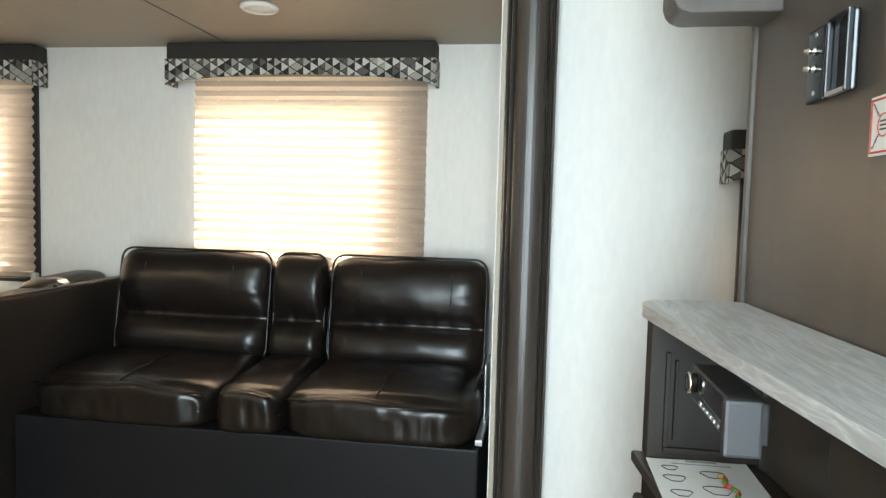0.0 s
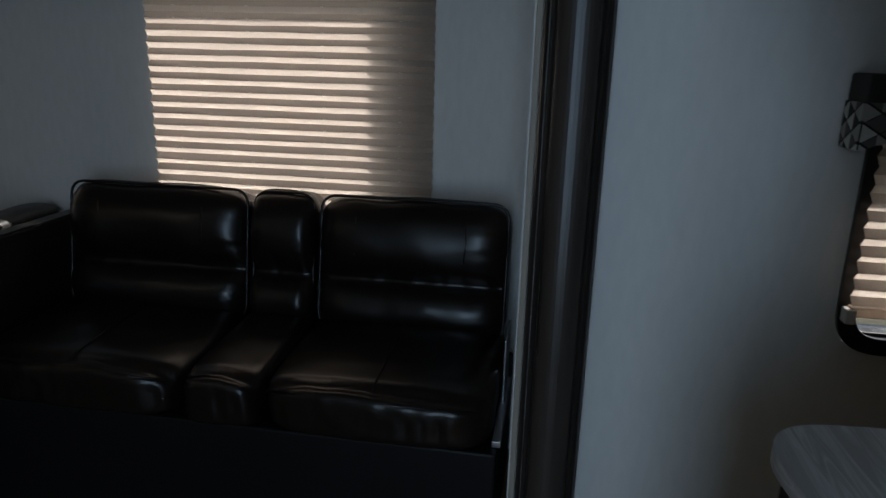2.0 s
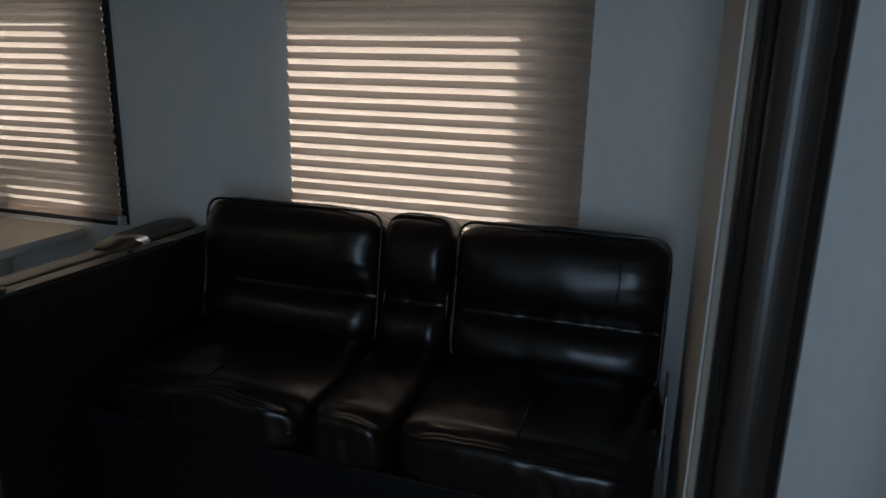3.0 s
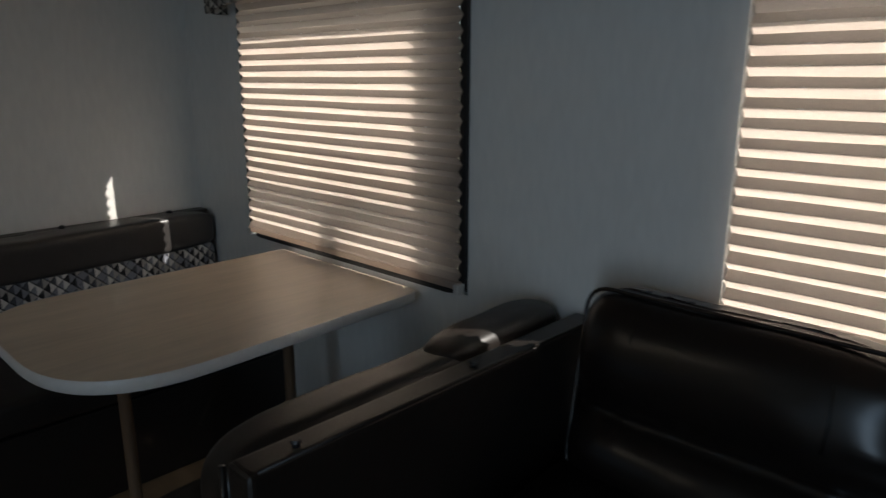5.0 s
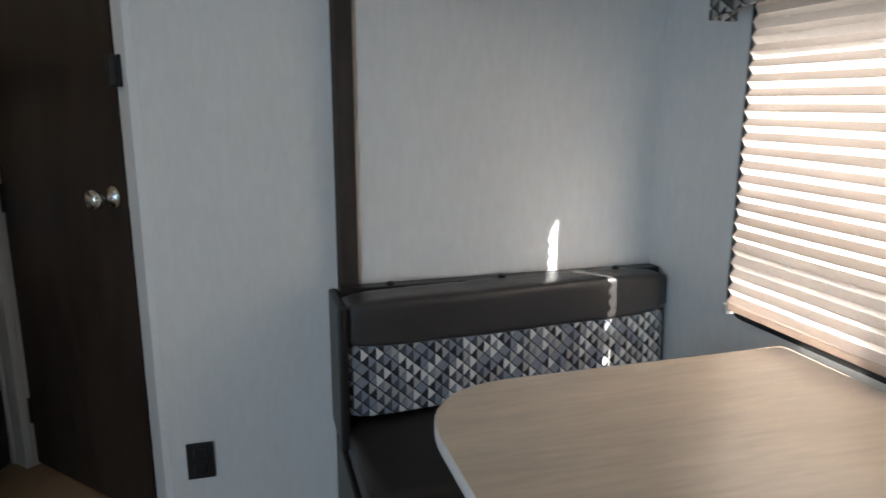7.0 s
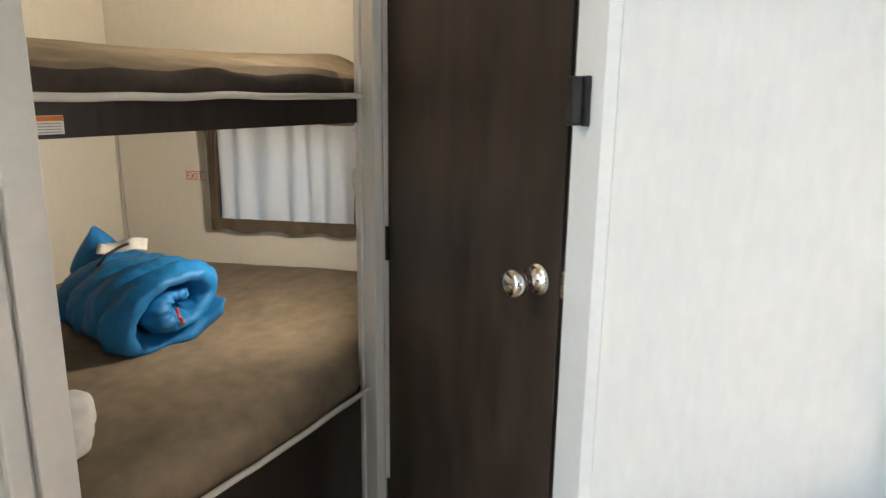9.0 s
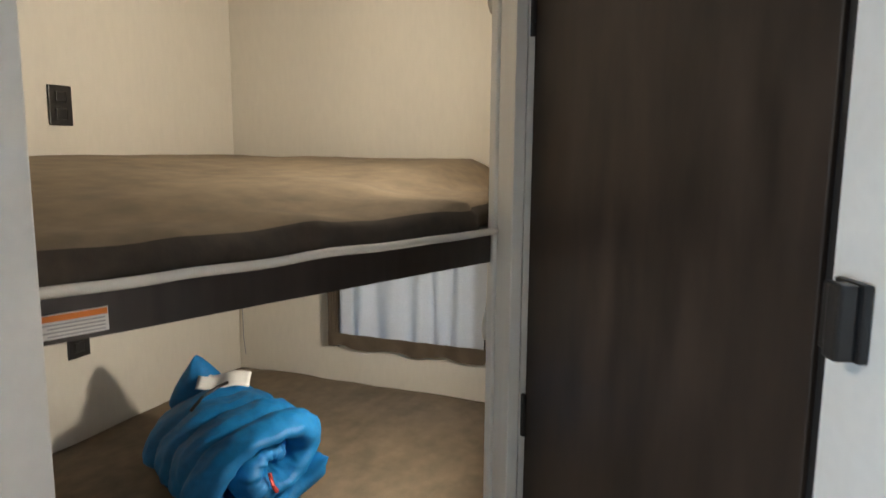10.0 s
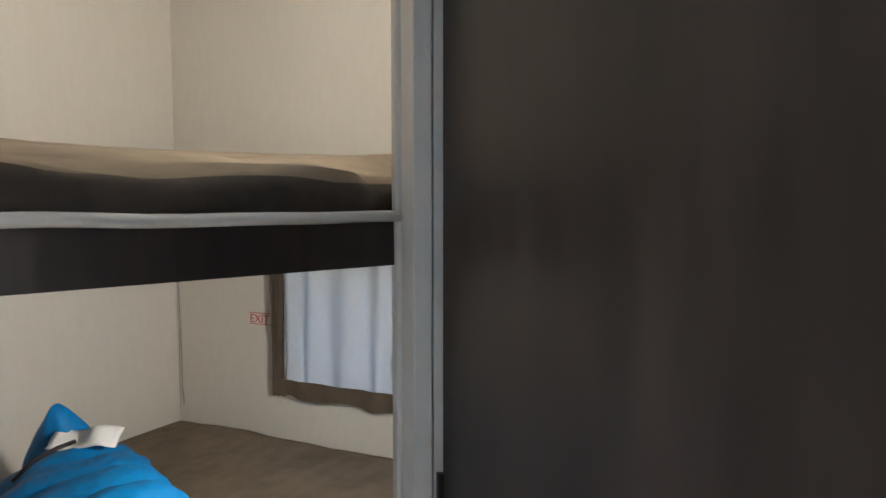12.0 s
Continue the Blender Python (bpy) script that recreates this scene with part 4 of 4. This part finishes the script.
part("clip", join(box(-0.002, 0.022, -0.030, -0.010, -0.037, 0.037, 0.004), box(-0.024, -0.012, -0.022, -0.010, -0.034, 0.034, 0.003)), M_BLACK, catch)

# ---- bunks ----
FRONT = [(-2.646, 0.461), (-1.90, 0.178), (-1.46, 0.011)]


def bed_outline(grow, bulge):
    """The bunk outline: rear wall, entry wall and a slanting front edge."""
    a, b = Vector(FRONT[0]), Vector(FRONT[2])
    d = (b - a).normalized()
    nrm = Vector((-d.y, d.x))
    if nrm.y < 0:
        nrm = -nrm
    edge = []
    for k in range(13):
        u = k / 12
        p = a.lerp(b, u) + nrm * (grow + bulge * math.sin(math.pi * min(1, u * 1.15)) + 0.006 * noise.noise(Vector((u * 6, grow * 30, 2))))
        edge.append((p.x, p.y))
    return [(X_REAR + 0.004, Y_ENTRY + 0.004), (X_REAR + 0.004, POST.y + 0.016)] + edge + [(-1.445, Y_ENTRY + 0.004)]


def mattress(label, z0, z1, grow, bulge, seed, soft, sag, rise, dark_side):
    """A soft mattress: one swept skin from the lower front edge over the top to the wall."""
    e = thing("mattress", label, "mattress", "bunk mattresses", (-2.4, -0.15, z0))
    h = z1 - z0
    a, b = Vector(FRONT[0]), Vector(FRONT[2])
    d = (b - a).normalized()
    nrm = Vector((-d.y, d.x))
    bm = bmesh.new()
    nu, rows = 90, []
    prof = [(-0.02, 0.0), (-0.002, 0.01), (0.006, 0.15), (0.008, 0.35), (0.004, 0.55), (-0.006, 0.72), (-0.024, 0.84), (-0.06, 0.92), (-0.12, 0.96)]
    for i in range(nu + 1):
        u = i / nu
        x = X_REAR + 0.006 + u * (-1.446 - X_REAR - 0.006)
        base = a + d * ((x - a.x) / d.x)
        yf = min(base.y, POST.y + 0.004) + grow + bulge * math.sin(math.pi * max(0.0, (x + 2.66) / 1.214)) - 0.04 * max(0.0, min(1.0, (-2.59 - x) / 0.06))
        line = []
        for o_, q in prof:
            w = noise.noise(Vector((x * 7, q * 4, seed))) * soft * (0.4 + q) + 0.4 * noise.noise(Vector((x * 19, q * 9, seed))) * soft
            line.append((x, yf + o_ + w, q * h + (w * 0.5 if q > 0.3 else 0)))
        yb = Y_ENTRY + 0.006
        for k in range(1, 25):
            v = k / 24
            y = yf - 0.12 + (yb - yf + 0.12) * v
            fold = noise.noise(Vector((x * 2.0, y * 5, seed))) * 0.008 + noise.noise(Vector((x * 6 + y * 5, y * 16, seed))) * 0.004
            line.append((x, y, h * 0.96 + 0.04 * h * min(1, v * 2.5) + rise * (1 - (1 - min(1.0, (yf - y) / 0.8)) * (1 - min(1.0, max(0.0, (-2.75 - x) / 0.5)))) * min(1, v * 9) + fold * min(1, v * 3) - sag * max(0.0, u - 0.35) * v))
        rows.append([bm.verts.new((px + 2.4, py + 0.15, pz)) for px, py, pz in line])
    for p_, q_ in zip(rows, rows[1:]):
        for k in range(len(p_) - 1):
            f = bm.faces.new((p_[k], q_[k], q_[k + 1], p_[k + 1]))
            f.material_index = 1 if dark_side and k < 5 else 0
    for rw in (rows[0], rows[-1]):
        low = [bm.verts.new((rw[-1].co.x, rw[-1].co.y, 0.0))]
        bm.faces.new(rw + low)
    bm.faces.new([rw[0] for rw in rows] + [bm.verts.new((rows[-1][-1].co.x, rows[-1][-1].co.y, 0.0005)), bm.verts.new((rows[0][-1].co.x, rows[0][-1].co.y, 0.0005))])
    cover = part("cover", bm, M_SHEET, e, "creased taupe fabric cover", smooth=True)
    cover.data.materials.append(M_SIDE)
    line = []
    for i in range(60):
        u = i / 59
        x = -2.635 + u * 1.185
        base = a + d * ((x - a.x) / d.x)
        line.append((x + 2.4, base.y + grow + bulge * math.sin(math.pi * max(0.0, (x + 2.66) / 1.214)) + 0.012 + 0.15, 0.001 + 0.007 * noise.noise(Vector((x * 6, seed, 0)))))
    part("piping", tube(line, 0.0072, 8), M_PIPING, e, "white edge piping", smooth=True)
    return e


mattress("taupe mattress with white piping on the lower bunk", 0.50, 0.622, 0.012, 0.04, 1.0, 0.012, 0.0, 0.0, False)
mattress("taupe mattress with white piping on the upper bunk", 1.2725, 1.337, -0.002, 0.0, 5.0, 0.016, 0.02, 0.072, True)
lb = thing("lower_bunk", "dark brown panelled base of the lower bunk", "bunk bed", at=(-2.4, -0.15, 0))
part("base", prism([(x + 2.4, y + 0.15) for x, y in bed_outline(-0.034, 0.0)], 0.001, 0.498), M_WOOD, lb)
for grow, za, zb, kind in ((-0.012, 0.06, 0.455, "front_panel"), (-0.010, 0.457, 0.498, "top_rail"), (-0.018, 0.001, 0.058, "toe_board")):
    po = bed_outline(grow, 0.0)[2:-1]
    pi = bed_outline(-0.032, 0.0)[2:-1]
    part(kind, prism([(x + 2.4, y + 0.15) for x, y in po + pi[::-1]], za, zb), M_WOOD, lb)
ub = thing("upper_bunk", "dark brown upper bunk platform with front rail", "bunk bed", at=(-2.4, -0.15, 1.209))
part("platform", prism([(x + 2.4, y + 0.15) for x, y in bed_outline(-0.03, 0.0)], 0.03, 0.062), M_WOOD, ub)
ro = bed_outline(-0.008, 0.0)[2:-1]
ri = bed_outline(-0.028, 0.0)[2:-1]
rail = prism([(x + 2.4, y + 0.15) for x, y in ro + ri[::-1]], 0.0, 0.0615)
part("rail", rail, M_WOOD, ub, "dark brown front rail")

st = thing("warning_label", "white warning label with orange header on the rail", "label")
ra, rb = Vector(FRONT[0]), Vector(FRONT[2])
rd = (rb - ra).normalized()
lp = ra + rd * 0.798
st.matrix_world = Matrix.Translation((lp.x - 0.0, lp.y - 0.006, 1.2305)) @ Matrix.Rotation(math.atan2(rd.y, rd.x), 4, "Z")
part("sheet", box(-0.04, 0.04, 0.0, 0.0015, -0.0145, 0.0145), M_PAPER, st)
part("header", box(-0.039, 0.039, 0.0015, 0.002, 0.006, 0.0135), M_ORANGE, st)
part("text_bars", join(*[box(-0.036, 0.034 - 0.006 * (k % 2), 0.0015, 0.002, 0.0015 - k * 0.0045, 0.003 - k * 0.0045) for k in range(4)]), M_GREYPRINT, st)

# curtain on the rear window
cu = thing("curtain", "pale gathered curtain with brown border over the bunk window", "curtain", at=(X_REAR + 0.03, -0.040, 0.764))


def curtain_sheet(y0, y1, z0, z1, off, wave, hem):
    bm = bmesh.new()
    ny, nz = 70, 10
    g = []
    for k in range(nz + 1):
        row = []
        for i in range(ny + 1):
            u, q = i / ny, k / nz
            y = y0 + u * (y1 - y0)
            f = math.sin(u * 38 + 1.5 * math.sin(u * 9)) * wave * (0.6 + 0.4 * (1 - q))
            z = z0 + q * (z1 - z0) + hem * math.sin(u * 19) * (1 - q)
            row.append(bm.verts.new((off + f, y + 0.003 * math.sin(q * 5 + u * 30), z)))
        g.append(row)
    for a, b in zip(g, g[1:]):
        for i in range(ny):
            bm.faces.new((a[i], a[i + 1], b[i + 1], b[i]))
    return bm


part("cloth", curtain_sheet(-0.26, 0.27, 0.03, 0.43, 0.0, 0.016, 0.003), M_CURTAIN, cu, "backlit pale grey cloth", smooth=True)
part("side_border", curtain_sheet(-0.294, -0.250, 0.0, 0.43, 0.020, 0.003, 0.004), M_BORDER, cu, "brown cloth border", smooth=True)
part("lower_border", curtain_sheet(-0.290, 0.28, -0.004, 0.045, 0.023, 0.005, 0.006), M_BORDER, cu, "brown cloth border", smooth=True)
part("upper_border", curtain_sheet(-0.290, 0.28, 0.40, 0.435, 0.022, 0.004, 0.002), M_BORDER, cu, "brown cloth border", smooth=True)


def text_object(name, words, size, mat, m):
    cu_ = bpy.data.curves.new(name, "FONT")
    cu_.body, cu_.size, cu_.extrude = words, size, 0.0005
    ob_ = new(name, cu_)
    me = bpy.data.meshes.new_from_object(ob_)
    bpy.data.objects.remove(ob_)
    me.materials.append(mat)
    o2 = new(name, me)
    o2.matrix_world = m
    return o2


ex = thing("exit_sign", "small red EXIT lettering stuck on the cream wall", "sign", at=(X_REAR + 0.001, -0.455, 0.944))
tx = text_object("lettering", "EXIT", 0.034, M_RED, Matrix.Identity(4))
tx.parent = ex
tx.matrix_basis = pose(0.0005, 0.002, 0.004, 90, 0, 90)
part("rule", join(box(0, 0.0008, 0, 0.08, 0.031, 0.033), box(0, 0.0008, 0, 0.08, -0.001, 0.001)), M_RED, ex)


wire = thing("cable", "thin grey cable hanging in the bunk corner", "cable", at=(X_REAR + 0.012, Y_ENTRY + 0.02, 0.68))
part("cord", tube([(0.0, 0.0, 0.52), (0.004, 0.002, 0.35), (0.0, 0.004, 0.18), (0.006, 0.01, 0.06), (0.012, 0.022, 0.0)], 0.002, 6), M_GREYPRINT, wire, smooth=True)


# sleeping bag
def sleeping_bag():
    e = thing("sleeping_bag", "rolled bright blue nylon sleeping bag on the lower bunk", "sleeping bag", at=(-2.562, -0.066, 0.603))
    m = Matrix.Translation((0.03, 0.07, 0.128)) @ Matrix.Rotation(math.atan2(-0.88, -0.47), 4, "Z") @ Matrix.Rotation(radians(-22), 4, "X")
    turns, thick, na, nl, long_ = 1.88, 0.080, 190, 48, 0.42
    bm = bmesh.new()

    def pt(k, i, side):
        a = 2 * math.pi * turns * k / na
        u = i / nl
        r = 0.022 + 0.0760 * a / (2 * math.pi)
        r -= 0.050 * max(0.0, (k / na - 0.84) / 0.16) ** 2
        end = min(1.0, 5.0 * min(u, 1 - u) + 0.25) ** 0.5
        tip = min(1.0, (na - k) / 6.0 + 0.15, k / 4.0 + 0.2)
        puff = thick / 2 * (0.55 + 0.45 * abs(math.sin(u * math.pi * 4.0)) ** 0.6) * end * tip
        rr = r + side * puff + 0.012 * noise.noise(Vector((u * 4, a * 1.1, 3))) + 0.007 * noise.noise(Vector((u * 16, a * 4, 7))) - 0.005 * abs(noise.noise(Vector((u * 30 + a, a * 6, 11))))
        x = u * long_ + 0.022 * math.sin(a * 1.3 + 0.6) + 0.012 * noise.noise(Vector((a * 2, u * 3, 1)))
        b = -a + 2.95
        sq = 1.0 + 0.16 * math.cos(2 * b - 0.7)
        return Vector((x, rr * math.cos(b) * 1.02 * sq * (1 - 0.12 * u), rr * math.sin(b) * 0.80 * sq * (1 - 0.22 * u)))

    grid = {(k, i, sd): bm.verts.new(pt(k, i, sd)) for k in range(na + 1) for i in range(nl + 1) for sd in (-1, 1)}
    for k in range(na):
        for i in range(nl):
            for sd in (-1, 1):
                bm.faces.new((grid[k, i, sd], grid[k + 1, i, sd], grid[k + 1, i + 1, sd], grid[k, i + 1, sd]))
        for i in (0, nl):
            bm.faces.new((grid[k, i, -1], grid[k + 1, i, -1], grid[k + 1, i, 1], grid[k, i, 1]))
    for k in (0, na):
        for i in range(nl):
            bm.faces.new((grid[k, i, -1], grid[k, i + 1, -1], grid[k, i + 1, 1], grid[k, i, 1]))
    turned(bm, m)
    part("roll", bm, M_BLUE, e, smooth=True)
    flap = pad(0.17, 0.10, 0.20, 2.4, 20, 0.010, None, -1, 0, 31.0)
    for v in flap.verts:
        t = max(0.0, v.co.z + 0.02) / 0.12
        v.co.x *= 1.0 - 0.78 * min(1.0, t)
        v.co.y *= 1.0 - 0.45 * min(1.0, t)
        v.co.x += 0.02 * t
    part("corner_flap", turned(flap, pose(-0.185, -0.325, 0.185, 10, -8, 107)), M_BLUE, e, smooth=True)
    tg = bmesh.new()
    bmesh.ops.create_grid(tg, x_segments=12, y_segments=6, size=0.5)
    for v in tg.verts:
        v.co = Vector((v.co.x * 0.135, v.co.y * 0.05, 0.006 * math.sin(v.co.x * 9) + 0.006 * noise.noise(v.co * 4)))
    bmesh.ops.solidify(tg, geom=list(tg.faces), thickness=0.002)
    part("care_tag", turned(tg, pose(-0.165, -0.225, 0.232, 30, -6, 112)), M_PAPER, e, "white cloth care tag", smooth=True)
    part("drawcord", tube([m @ Vector((-0.008, 0.020, 0.010)), m @ Vector((-0.020, 0.028, -0.012)), m @ Vector((-0.012, 0.024, -0.038))], 0.005, 6), M_RED, e, "red cord end")
    part("tape", tube([(-0.095, -0.155, 0.258), (-0.065, -0.165, 0.253), (-0.03, -0.18, 0.238), (0.0, -0.19, 0.212)], 0.004, 6), M_BLACK, e, "black tie tape", smooth=True)
    for q in (0.25, 0.55):
        part("seam", tube([m @ (pt(na - 1 - j * 5, int(q * nl), 1) * 1.004) for j in range(9)], 0.0025, 5), M_BLUEIN, e, smooth=True)
    return e


sleeping_bag()
pl = thing("pillow", "white pillow lying on the lower bunk", "pillow", at=(-1.99, -0.04, 0.602))
case = pad(0.34, 0.28, 0.065, 3.4, 40, 0.012, None, -1, 0, 21.0)
for v in case.verts:
    f = noise.noise(v.co * 9 + Vector((3, 1, 7)))
    g = 1 - abs(noise.noise(v.co * 22 + Vector((1, 5, 2))))
    v.co.z *= 1 + 0.30 * f
    v.co += Vector((0.010 * f, 0.008 * noise.noise(v.co * 14), 0.012 * (g - 0.8) if v.co.z > 0.0 else 0.0))
part("case", turned(case, pose(0, 0, 0.038, 0, 0, 35)), M_PILLOW, pl, smooth=True)

puck("round white ceiling lamp in the slide-out", 0.416, 1.965, Z_SLIDE - 0.001)
# the hall puck is an added body for the hall source, out of view
puck("round white ceiling lamp added out of view in the hall", -1.15, 0.10, Z_CEIL - 0.001)


def reading_lamp(label, x, y, z):
    """A small round wall lamp: base, short neck and a shade with a glowing lens."""
    e = thing("reading_lamp", label, "wall lamp", "bunk reading lamps", (x, y, z))
    part("base", turned(lathe([(0.030, 0.0), (0.030, 0.006), (0.022, 0.012), (0.010, 0.014), (0.009, 0.024)], 24), pose(0, 0, 0, 90)), M_WHITE, e, smooth=True)
    sh = part("shade", turned(lathe([(0.012, 0.022), (0.024, 0.030), (0.030, 0.046), (0.032, 0.047), (0.031, 0.048)], 28), pose(0, 0, 0, 90)), M_WHITE, e, smooth=True)
    part("lens", turned(lathe([(0.028, 0.0478), (0.026, 0.0488), (0.001, 0.0492)], 24), pose(0, 0, 0, 90)), M_GLOW, sh, "lit lens", smooth=True)
    return e


reading_lamp("small round reading lamp lit over the lower bunk", *READING[0])
# unseen fixture, added to go with the upper bunk's light
reading_lamp("small round reading lamp added to light the upper bunk", *READING[1])
